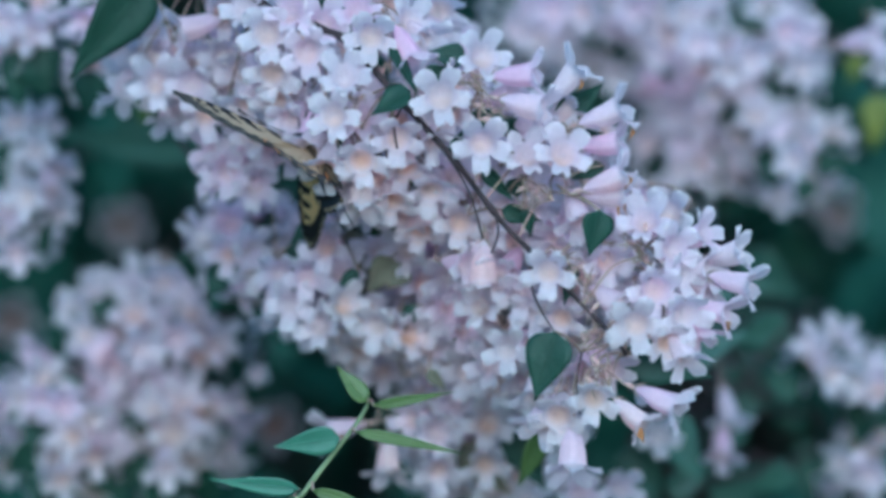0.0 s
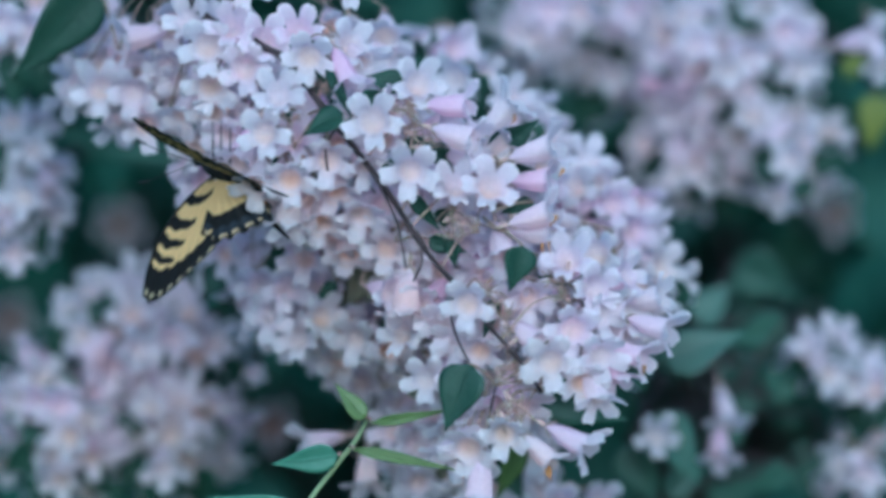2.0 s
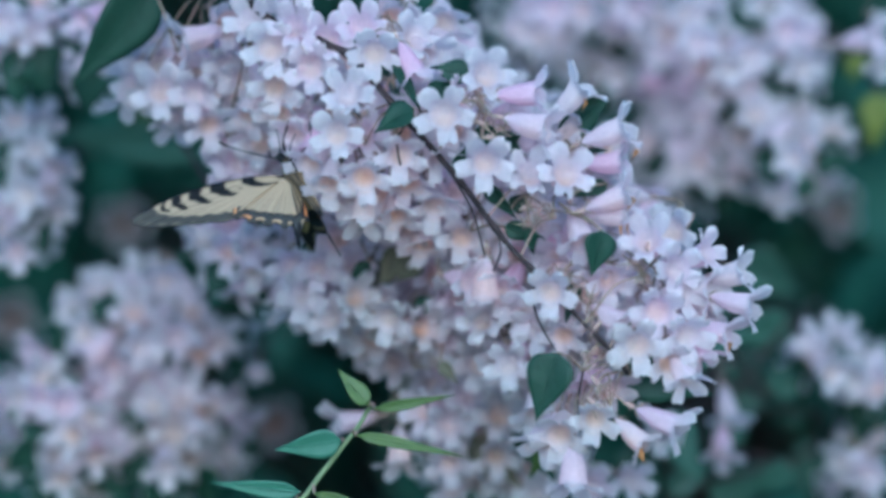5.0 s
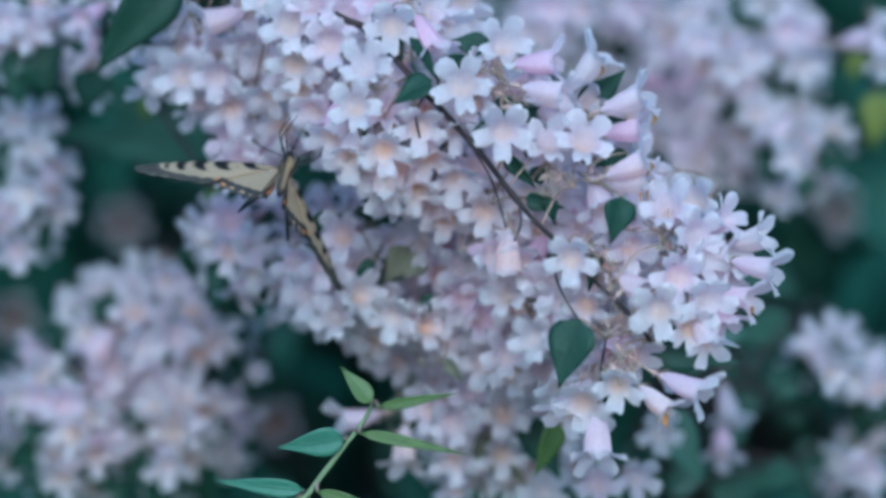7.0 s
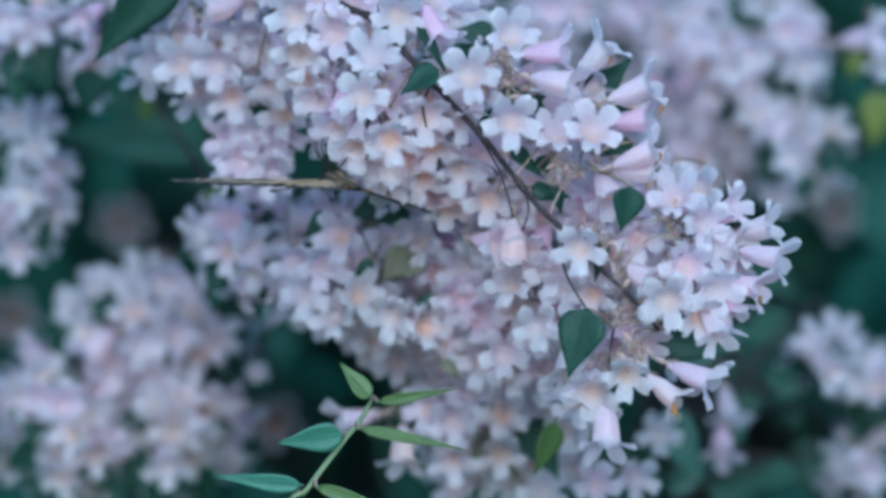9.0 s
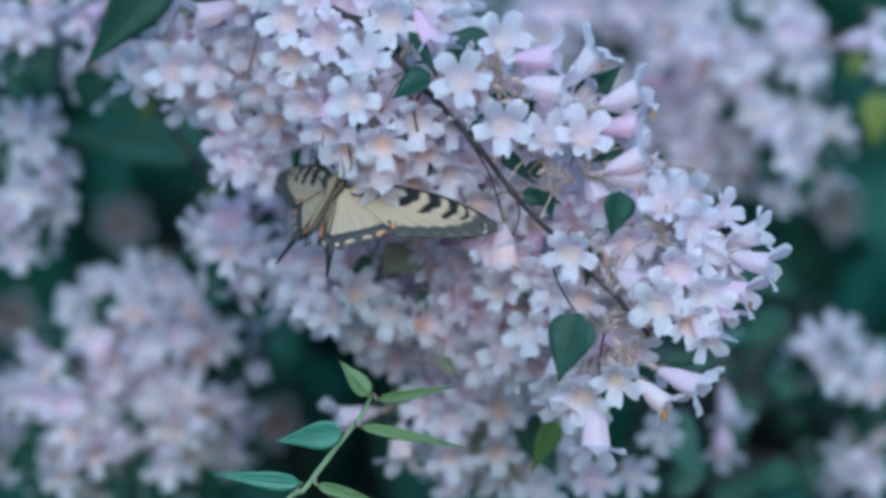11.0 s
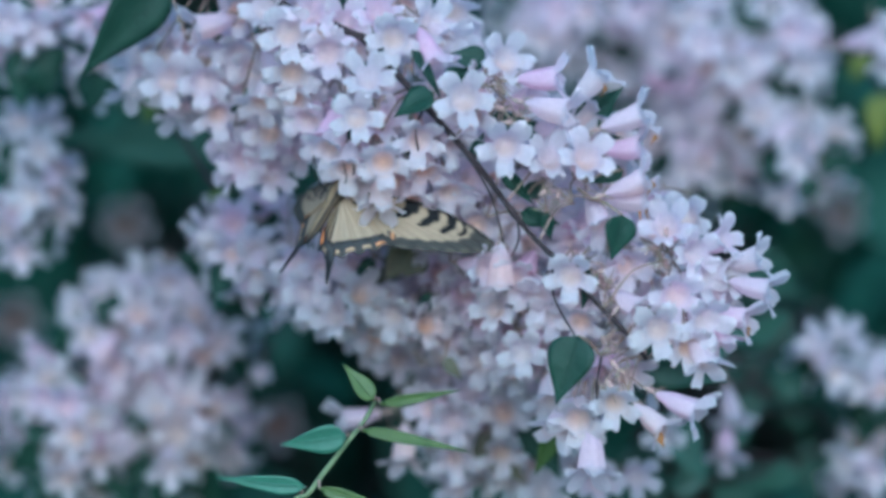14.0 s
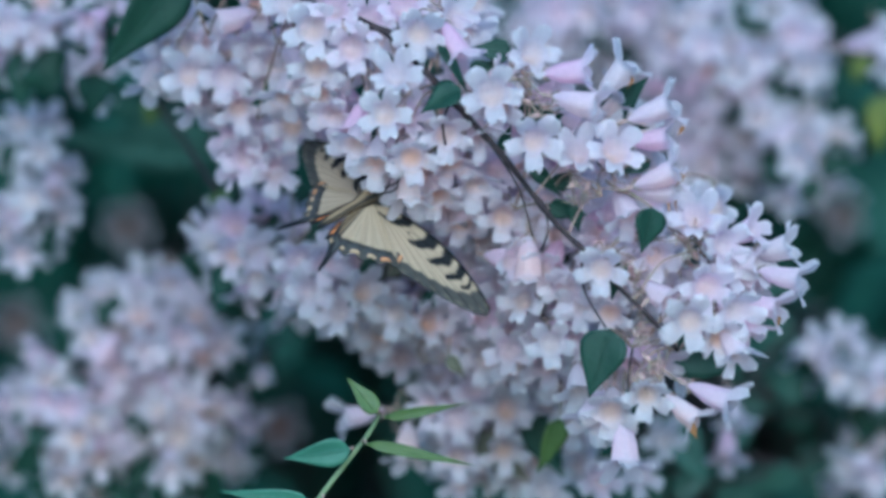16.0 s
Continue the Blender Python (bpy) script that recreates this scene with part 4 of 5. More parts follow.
    leaf(b, -1.66, -0.51, -2.55, -1.4, 10.5, 1.1, 10, DULL_LEAF, 0.1, nearest(nodes, at(-1.66, -0.51, 10.5)), 3)
    leaf(b, -1.14, 0.37, -0.43, -0.51, 11, 1.26, 10, DULL_LEAF, 0.1, nearest(nodes, at(-1.14, 0.37, 11)), 4)
    leaf(b, -3.39, -0.68, -2.34, -0.51, 8.5, 0.54, 0, None, 0.1, nearest(nodes, at(-3.39, -0.68, 8.5)), 5)
    leaf(b, -0.77, -1.39, -0.42, -1.91, 9, 0.57, 0, DULL_LEAF, 0.1, nearest(nodes, at(-0.77, -1.39, 9)), 6)
    leaf(b, 0.46, -0.33, 1.16, -0.25, 9.5, 0.47, 0, None, 0.1, nearest(nodes, at(0.46, -0.33, 9.5)), 7)
    leaf(b, 2.04, 0.28, 2.92, 0.19, 9.5, 0.63, 0, DULL_LEAF, 0.1, nearest(nodes, at(2.04, 0.28, 9.5)), 8)
    leaf(b, -4.3, 0.55, -3.77, -0.16, 10, 0.79, 0, None, 0.1, nearest(nodes, at(-4.3, 0.55, 10)), 9)
    leaf(b, -3.25, -2.1, -2.54, -0.51, 10, 0.41, 20, DULL_LEAF, 0.1, nearest(nodes, at(-3.25, -2.1, 10)), 10)
    leaf(b, 2.58, -5.29, 3.64, -7.23, 10.5, 1.26, 0, None, 0.1, nearest(nodes, at(2.58, -5.29, 10.5)), 11)
    leaf(b, 1, -5.85, 2.6, -7.45, 11.5, 1.1, 0, DULL_LEAF, 0.1, nearest(nodes, at(1, -5.85, 11.5)), 12)
    leaf(b, -1.49, -5.32, -0.78, -4.43, 11.5, 0.95, 0, None, 0.1, nearest(nodes, at(-1.49, -5.32, 11.5)), 13)
    leaf(b, -1.66, 0.02, -1.49, -1.04, 10.7, 1.42, 0, DULL_LEAF, 0.1, nearest(nodes, at(-1.66, 0.02, 10.7)), 14)
    leaf(b, -2.37, 0.19, -1.84, -1.04, 10.5, 1.1, 0, DULL_LEAF, 0.1, nearest(nodes, at(-2.37, 0.19, 10.5)), 15)
    # leaves that show between the bells
    for i, (x0, z0, x1, z1, width, material) in enumerate(((-0.35, -1.35, -0.85, -2.15, 0.6, LEAF), (-1.1, 0.1, -1.75, -1.0, 1.2, DULL_LEAF), (-0.6, -0.2, -1.3, -0.9, 0.8, DULL_LEAF), (-2.1, -0.35, -2.85, -0.85, 0.55, LEAF), (0.9, 0.1, 1.6, -0.3, 0.5, DULL_LEAF), (0.8, -2.0, 1.4, -2.95, 0.55, DULL_LEAF), (2.2, 0.35, 2.9, 0.1, 0.5, YOUNG_LEAF), (-1.0, 1.15, -2.1, 0.75, 0.8, LEAF), (-3.5, 1.1, -4.2, 0.5, 0.6, LEAF), (0.0, -3.3, 0.5, -4.0, 0.5, DULL_LEAF), (3.4, -5.2, 2.8, -6.9, 0.9, YOUNG_LEAF))):
        leaf(b, x0 * 1.01, z0 * 1.01, x1 * 1.01, z1 * 1.01, 6.0, width * 0.85, (20, -25, 5)[i % 3], material, 0.15, nearest(nodes, at(x0, z0, 6)), 30 + i)
    return b


# ---- the green sprig ----
def green_sprig():
    b = thing("leafy_sprig", "upright light green sprig with narrow opposite leaves", "sprig")
    stem = [at(-9, -132, 12), at(-8.5, -60, 8), at(-7, -18, 3), at(-4.88, -8.45, 0), at(-3.97, -7.04, 0), at(-2.97, -5.71, 0), at(-2.39, -4.96, 0), at(-2.03, -4.3, 0)]
    path = smooth_path(stem, 5)
    rod("stem", stem, 0.0012, 0.0006, YOUNG_STEM, b, 8, 6)
    leaf(b, -2.13, -4.37, -3.01, -3.29, -0.5, 0.56, 15, YOUNG_LEAF, 0.1, nearest(path, at(-2.13, -4.37, -0.5)), 1)
    leaf(b, -1.92, -4.48, 0.46, -4.11, -0.8, 0.32, 10, YOUNG_LEAF, 0.1, nearest(path, at(-1.92, -4.48, -0.8)), 2)
    leaf(b, -2.46, -5.24, 0.76, -5.85, -0.8, 0.35, -10, YOUNG_LEAF, 0.1, nearest(path, at(-2.46, -5.24, -0.8)), 3)
    leaf(b, -3.71, -6.97, -1.39, -7.68, -0.5, 0.38, 0, YOUNG_LEAF, 0.1, nearest(path, at(-3.71, -6.97, -0.5)), 4)
    leaf(b, -2.93, -5.42, -4.9, -5.75, -0.3, 0.82, -12, SHEEN_LEAF, 0.1, nearest(path, at(-2.93, -5.42, -0.3)), 1)
    leaf(b, -4.12, -6.93, -6.82, -6.69, -0.5, 0.52, -10, SHEEN_LEAF, 0.1, nearest(path, at(-4.12, -6.93, -0.5)), 2)
    return b


# ---- sprays out of focus ----
def back_spray(label, clumps, seed, root, leaves=6):
    """Clumps of flowers: (x, z, y, half width, half height, count, share of pink, share of old), in centimetres."""
    rnd = random.Random(seed)
    b = thing("flowering_branch", label, "branch", "flowering branches")
    for x, z, y, rx, rz, count, pink, old in clumps:
        hub = at(x, z, y + 3)
        rod("stem", [at(*root), at(x + (root[0] - x) * 0.1, z - 6, root[2] - 6), at(x, z + 2, y + 0.55 * (root[2] - y)), hub], 0.0025, 0.001, BARK, b, 6, 5)
        made, tries, hubs = [], 0, [hub]
        while len(made) < count and tries < 4000:
            tries += 1
            w, r = rnd.uniform(0, 6.283), math.sqrt(rnd.random())
            dx, dz = math.cos(w) * r, math.sin(w) * r
            p = (x + rx * dx, z + rz * dz, y + rnd.uniform(-1.0, 2.5) + 3 * r * r)
            if any((p[0] - q[0]) ** 2 + (p[1] - q[1]) ** 2 < (1.0 if tries < 2000 else 0.5) for q in made):
                continue
            made.append(p)
            k = rnd.random()
            kind = 1 if k < pink else 2 if k < pink + old else 0
            yaw = 60 * dx + rnd.gauss(0, 22)
            pitch = 38 * dz - 12 + rnd.gauss(0, 18)
            flower = bloom(b, *p, yaw, pitch, rnd.uniform(0.92, 1.1), kind, hubs, rnd)
        for i in range(leaves):
            w = rnd.uniform(0, 6.283)
            c, s = math.cos(w), math.sin(w)
            r0, r1 = rnd.uniform(0.2, 0.6), rnd.uniform(0.9, 1.35)
            leaf(b, x + rx * c * r0, z + rz * s * r0, x + rx * c * r1, z + rz * s * r1 - 0.5, y + 2.5, rnd.uniform(1.2, 1.9), rnd.uniform(-40, 40), None, 0.15, hub, i)
    return b


def shoot(label, leaves, material=None):
    """Leaves of one thin shoot: foot x, z, tip x, z, depth, width, tilt."""
    b = thing("leafy_shoot", label, "shoot", "leafy shoots")
    hubs = [at(l[0], l[1], l[4]) for l in leaves]
    rod("stem", [at(leaves[0][0] + 3, leaves[0][1] - 129, 110), at(leaves[0][0] + 2, leaves[0][1] - 20, 105)] + hubs[:1], 0.002, 0.001, BARK, b, 6, 5)
    for a, c in zip(hubs, hubs[1:]):
        rod("twig", [a, a.lerp(c, 0.5) + Vector((0, 0.01, 0)), c], 0.001, 0.0008, BARK, b, 6, 4)
    for i, l in enumerate(leaves):
        leaf(b, *l, material, 0.15, None, i)
    return b


def lone(label, x, z, y, yaw, pitch, size, kind, root):
    b = thing("flowering_branch", label, "branch", "flowering branches")
    hub = facing(x, z, y, yaw, pitch, size) @ at(0, 0, 0) - facing(x, z, y, yaw, pitch, 1).to_3x3() @ Vector((0, 0, 0.02))
    rod("twig", [at(*root), at(x + 3, z - 6, 109), at(x + 1, z + 1, 100), at(x, z + 1, y + 20), hub], 0.002, 0.0008, BARK, b, 6, 5)
    bloom(b, x, z, y, yaw, pitch, size, kind, (hub,), random.Random(int(x * 7) % 97))
    return b


back_spray("blurred cluster of lilac-white bell flowers behind the butterfly", [(-6.1, 0.1, 11, 1.74, 1.51, 34, 0.3, 0.15), (-7.5, 0.3, 13, 0.5, 1.08, 10, 0.1, 0), (-4.7, -1, 10, 0.79, 1.06, 12, 0.2, 0.3), (-3.9, 0.2, 9.5, 1.06, 1.49, 20, 0.2, 0.1), (-2.6, 1.4, 11, 1.06, 0.89, 9, 0.2, 0.1)], 21, (-38, -129, 112))
# Many dull old bells are set here to darken the cluster as shade would.
back_spray("large soft cluster of pale pinkish flowers low on the shrub", [(-10.8, -3, 20.8, 2.16, 1.78, 31, 0.25, 0.35), (-8.4, -2.8, 21.6, 1.79, 1.04, 17, 0.25, 0.35), (-9.6, -1.4, 22.4, 1.14, 0.76, 8, 0.25, 0.35), (-11.2, -2, 22.4, 1.14, 0.95, 8, 0.25, 0.35), (-12.6, -6.1, 20, 2.05, 2.24, 35, 0.25, 0.6), (-9, -6.3, 20, 2.24, 2.05, 37, 0.25, 0.6), (-13.6, -4.5, 21.6, 0.94, 1.13, 10, 0.25, 0.6), (-14.7, -6.1, 23, 0.57, 1.52, 6, 0.25, 0.6)], 22, (-40, -129, 112))
back_spray("hanging cluster of lilac-white bells", [(-13.7, 7.1, 14, 1.08, 1.62, 16, 0.5, 0.2), (-11.4, 6.7, 13, 0.75, 1.53, 12, 0.6, 0.2)], 23, (-50, -129, 112))
back_spray("soft white flower cluster far inside the shrub", [(-14, 2.1, 19.2, 1.15, 2.42, 30, 0.1, 0)], 24, (-55, -129, 112))
back_spray("broad blurred mass of white and lilac flowers", [(9.9, 6.6, 26.2, 3.19, 2.42, 93, 0.2, 0.1), (12.2, 3.3, 24.1, 1.43, 1.62, 29, 0.1, 0.2), (8.9, 3.4, 28.3, 2.15, 1.56, 40, 0.2, 0.05), (10.7, 4.1, 27.2, 1.76, 1.55, 33, 0.2, 0.1), (4.0, 7.9, 28.3, 2.15, 1.47, 50, 0.3, 0), (6.8, 8.1, 29.3, 1.77, 1.18, 33, 0.3, 0), (5.8, 6.1, 30.4, 1.19, 1.19, 19, 0.2, 0)], 25, (40, -129, 112))
back_spray("blurred white flower cluster low in the shrub", [(13.1, -3.7, 22.4, 1.14, 0.85, 12, 0.2, 0), (14.6, -4.8, 24, 0.76, 1.34, 12, 0.1, 0), (14.4, -7.4, 24, 1.15, 1.34, 16, 0.1, 0.1)], 26, (45, -129, 112))
back_spray("white flower cluster close behind the arching spray", [(5.4, 0.7, 9.5, 1.49, 1.32, 24, 0.5, 0.05), (3.8, 2.1, 10, 1.41, 1.23, 18, 0.3, 0), (2, 3.7, 10, 1.59, 1.23, 18, 0.3, 0), (0.3, 5.3, 10.5, 1.24, 1.06, 12, 0.3, 0), (-0.2, 6.2, 11, 0.71, 0.89, 6, 0.3, 0), (5.7, -2.8, 10, 1.06, 1.06, 10, 0.2, 0.1), (4.3, -0.4, 9, 1.2, 1.2, 15, 0.3, 0.1), (4.5, 1.4, 9, 1.2, 1.1, 13, 0.3, 0.1), (6.5, -1.2, 10, 1.2, 1.2, 14, 0.3, 0.1)], 27, (25, -129, 112))
lone("wilted brownish flower deep among dark leaves", -12.4, 1.11, 50, 0, -20, 1.3, 3, (-8.4, -129, 112))
lone("wilted pinkish-brown flower among dark leaves", -6.42, -6.47, 45, 30, -10, 1.2, 3, (-2.42, -129, 112))
lone("wilted dull flower in the shade", 15.02, 1.49, 48, 40, -10, 1.3, 3, (19.02, -129, 112))
lone("wilted dull flower low in the shade", 11.78, -5, 60, 0, -10, 1.2, 3, (15.78, -129, 112))
lone("dull pinkish flower in deep shade", -16.64, -2.59, 50, 0, -10, 1.3, 3, (-12.64, -129, 112))
lone("dull reddish flower in deep shade", 15.66, -2.26, 60, 0, 0, 1.1, 3, (19.66, -129, 112))
lone("single soft white flower against dark leaves", 6.96, -5.92, 16, 10, 0, 1, 0, (10.96, -129, 112))
lone("pair of pale hanging flowers", 9.45, -5.49, 20, 20, -60, 1, 0, (13.45, -129, 112))
lone("pale pink flower hanging among leaves", 9.17, -6.7, 20, -10, -60, 1, 1, (13.17, -129, 112))
lone("white bell flower at the shrub edge", 14.37, 7.16, 22, 60, 10, 1.1, 1, (18.37, -129, 112))
lone("white bell flower beside a yellow leaf", 14.75, 6.34, 22, 20, -50, 1, 0, (18.75, -129, 112))
lone("pink flower bud among dark leaves", -6.14, -4, 20, 0, -10, 0.55, 1, (-2.14, -129, 112))
lone("pink bud beside white flowers", 12.05, -3.71, 27, -80, 0, 0.7, 1, (16.05, -129, 112))
shoot("broad green leaves lying level among dark foliage", [(-8.0, 3.6, -14.0, 3.8, 30, 1.7, -30), (-8.6, 4.9, -12.6, 4.6, 44, 1.6, -40), (-11.2, 5.6, -13.9, 5.8, 42, 1.5, -40)], LIT_LEAF)
shoot("yellowing leaf at the edge of the shrub", [(15.3, 5.5, 14.9, 3.5, 30, 1.2, 10), (14.7, 7.0, 14.3, 6.0, 32, 0.8, 0)], YELLOW_LEAF)
shoot("small light green leaves beside white flowers", [(-7.4, 2.0, -7.1, 1.2, 14, 0.7, 0), (-9.7, 5.1, -10.0, 4.2, 20, 0.7, 10)], YOUNG_LEAF)
shoot("green leaves between the flower clusters", [(-7.7, -1.4, -5.6, -1.9, 16, 0.7, 20), (-6.6, -0.7, -7.0, -1.9, 15, 0.7, 0), (-6.1, -2.2, -7.0, -1.6, 16, 0.5, -20)], None)
shoot("soft green leaves deep in the shrub", [(10.9, -2.6, 13.7, -4.3, 48, 2.0, -20), (14.5, -5.4, 11.9, -6.3, 50, 2.0, -30), (9.5, -4.5, 8.2, -3.3, 40, 1.5, 10), (12.7, -3.9, 11.3, -1.7, 52, 1.8, 0), (16.4, -1.3, 14.2, -1.8, 55, 2.0, -30)], None)
shoot("soft blue-green leaves low behind the arching spray", [(8.1, -3.9, 6.3, -2.4, 21, 1.1, -20), (8.9, -6.6, 10.7, -5.3, 23, 1.2, 25), (11.8, -7.2, 10.2, -8.3, 24, 1.1, -30), (7.4, -8.1, 9.2, -6.9, 22, 1.0, 10), (11.8, -2.3, 9.7, -3.2, 25, 1.3, -25), (8.7, -2.4, 10.0, -1.0, 27, 1.2, -10), (11.3, -5.0, 12.5, -3.5, 26, 1.2, 20), (7.2, -3.6, 9.9, -2.5, 17, 1.5, -15), (9.4, -5.0, 12.6, -4.2, 28, 2.0, 15), (7.0, -5.3, 8.6, -7.6, 18, 1.5, -10), (12.9, -5.6, 10.6, -4.5, 30, 1.8, -20), (13.3, -6.8, 12.4, -8.6, 30, 1.7, 10), (9.0, -8.4, 11.6, -7.4, 26, 1.6, 20), (6.1, -6.3, 7.2, -8.4, 20, 1.4, 0), (10.4, -0.2, 12.6, -1.8, 32, 1.8, 20)], LIT_LEAF)
shoot("broad leaf behind the white clusters", [(7.8, 0.4, 10.1, 1.5, 45, 1.7, -30), (7.5, 8.5, 6.6, 6.3, 55, 1.8, 10), (14.6, 0.5, 12.0, -0.6, 52, 2.0, -30)], None)


# ---- the swallowtail ----
YELLOW, PALE, BLACK, GREY = (0.70, 0.49, 0.22), (0.47, 0.365, 0.245), (0.010, 0.010, 0.012), (0.085, 0.078, 0.068)
ORANGE, BLUE, CREAM, TAN = (0.66, 0.25, 0.07), (0.04, 0.05, 0.07), (0.60, 0.50, 0.32), (0.24, 0.17, 0.095)


def along_curve(points, s):
    x = min(max(s, 0), 1) * (len(points) - 1)
    i = min(int(x), len(points) - 2)
    t = x - i
    t = t * t * (3 - 2 * t) * 0.5 + t * 0.5
    return points[i].lerp(points[i + 1], t)


def step(a, b, x):
    t = min(max((x - a) / (b - a), 0), 1)
    return t * t * (3 - 2 * t)


def fore_pattern(r, s, under):
    base = PALE if under else YELLOW
    edge = mixed(GREY, BLACK, 0.15) if under else BLACK
    dark = 0.0
    for at_r, width, depth, lean in ((0.24, 0.036, 1.05, -0.05), (0.43, 0.044, 0.50, -0.02), (0.57, 0.038, 0.42, 0.02), (0.69, 0.030, 0.36, 0.05), (0.78, 0.014, 0.26, 0.05)):
        w = width * (1.15 - 0.55 * (s / depth) ** 2)
        if s < depth and w > 0:
            dark = max(dark, 1 - step(w * 0.8, w * 1.15, abs(r - at_r - lean * s + 0.004 * math.sin(30 * s))))
    vein = 0.0
    for v in (0.16, 0.30, 0.43, 0.56, 0.70, 0.84):
        vein = max(vein, (1 - step(0.003, 0.008, abs(s - v) * (0.4 + r))) * step(0.4, 0.9, r) * 0.6)
    c = mixed(base, BLACK, max(dark, vein))
    start = (0.83 if under else 0.765) - 0.05 * s
    margin = step(start, start + 0.02, r + 0.010 * math.cos(44 * s))
    c = mixed(c, edge, margin)
    spot = 1 - step(0.014, 0.024, math.hypot((r - 0.955), ((s * 8) % 1 - 0.5) * 0.07))
    c = mixed(c, CREAM, spot * (0.16 if under else 0.9))
    c = mixed(c, BLACK, max(1 - step(0.03, 0.055, s), 1 - step(0.05, 0.09, r)))
    if under and r < 0.9:
        c = mixed(c, BLACK, 0.6 * (1 - step(0.003, 0.010, abs(math.hypot((r - 0.36), (s - 0.3) * 0.6) - 0.05))))
    return c


def hind_pattern(r, s, under):
    base = PALE if under else YELLOW
    edge = mixed(GREY, BLACK, 0.1) if under else BLACK
    c = mixed(base, ORANGE, 0.18 * step(0.45, 0.8, r) * step(0.6, 0.9, s))
    # the innermost stripe runs along the body's side to the anal corner
    if under:
        c = mixed(c, TAN, step(0.80, 0.84, s))
        for v, half in ((0.80, 0.016), (0.90, 0.012)):
            c = mixed(c, BLACK, 0.85 * (1 - step(half, half + 0.014, abs(s - v + 0.05 * (1 - r)))))
    else:
        c = mixed(c, BLACK, 0.9 * (1 - step(0.03, 0.05, abs(s - 0.86 + 0.05 * r))))
    for v in (0.30, 0.45, 0.58, 0.70):
        c = mixed(c, BLACK, (0.3 if under else 0.2) * (1 - step(0.003, 0.010, abs(s - v) * (0.3 + r))) * step(0.25, 0.5, r))
    start = (0.79 if under else 0.60) - 0.05 * s
    margin = step(start, start + 0.03, r + 0.012 * math.cos(41 * s))
    c = mixed(c, edge, margin)
    c = mixed(c, BLACK, 0.8 * (1 - step(0.012, 0.03, abs(r - start - 0.02))))
    u = (s * 6.5) % 1 - 0.5
    blue = 1 - step(0.04, 0.11, math.hypot((r - 0.85), u * 0.16))
    c = mixed(c, BLUE, blue * (0.7 if not under else 0.35))
    moon = 1 - step(0.020, 0.036, abs(r - 0.945 + 0.25 * u * u)) if abs(u) < 0.28 else 0
    c = mixed(c, mixed(CREAM, ORANGE, (0.75 if s < 0.3 else 0.25) if under else 0.15), moon if not 0.685 < s < 0.775 else 0)
    anal = 1 - step(0.03, 0.065, math.hypot(s - 0.93, (r - 0.84) * 0.8))
    c = mixed(c, BLACK, step(0.80, 0.88, s) * step(0.62, 0.72, r))
    c = mixed(c, ORANGE, anal * 0.9)
    if r > 0.985 or (0.685 < s < 0.775 and r > 0.86):
        c = BLACK
    return c


FORE_EDGE = [Vector(p) for p in ((4.70, 1.70), (4.82, 1.46), (4.55, 1.14), (4.08, 0.82), (3.52, 0.50), (2.92, 0.18), (2.30, -0.16))]
HIND_EDGE = [Vector(p) for p in ((2.02, 0.40), (2.22, 0.00), (2.05, -0.27), (1.84, -0.52), (1.60, -0.77), (1.35, -1.02), (1.10, -1.27), (0.86, -1.49), (0.62, -1.62), (0.38, -1.56), (0.18, -1.10))]


def wing_mesh(name, edge, root, pattern, side, hind):
    """A thin two-faced sheet in the plane z = 0 of the insect, hinged on its y axis."""
    nr, ns = 64, 84
    up, down, tu, td, faces = [], [], [], [], []
    for i in range(nr + 1):
        for j in range(ns + 1):
            r, s = i / nr, j / ns
            e = along_curve(edge, s)
            q = 1.0
            if hind:
                q = 1 + 0.03 * math.cos(2 * math.pi * 6.5 * s) + 0.46 * math.exp(-((s - 0.73) / 0.024) ** 2)
            p = root + (e - root) * (r * (1 + (q - 1) * step(0.72, 1.0, r)))
            if not hind:
                p = p + Vector((-0.05, 0.50)) * (4 * r * (1 - r) * (1 - s) ** 3)
            z = 0.10 * math.sin(math.pi * r) * (0.5 - s) + 0.025 * math.cos(2 * math.pi * 6.5 * s) * r - (0.02 if hind else 0)
            up.append(Vector((side * p.x, p.y, z + 0.012)) / 100)
            down.append(Vector((side * p.x, p.y, z - 0.012)) / 100)
            tu.append(pattern(r, s, False))
            td.append(pattern(r, s, True))
    k, w = len(up), ns + 1
    for i in range(nr):
        for j in range(ns):
            a = i * w + j
            q = (a, a + w, a + w + 1, a + 1)
            q = q if side > 0 else q[::-1]
            faces.append(q)
            faces.append(tuple(k + v for v in q[::-1]))
    rim = [i * w for i in range(nr + 1)] + [nr * w + j for j in range(1, w)] + [i * w + ns for i in range(nr - 1, 0, -1)]
    for a, b in zip(rim, rim[1:]):
        faces.append((a, k + a, k + b, b) if side > 0 else (b, k + b, k + a, a))
    return mesh_of(name, up + down, faces, WING, tu + td)


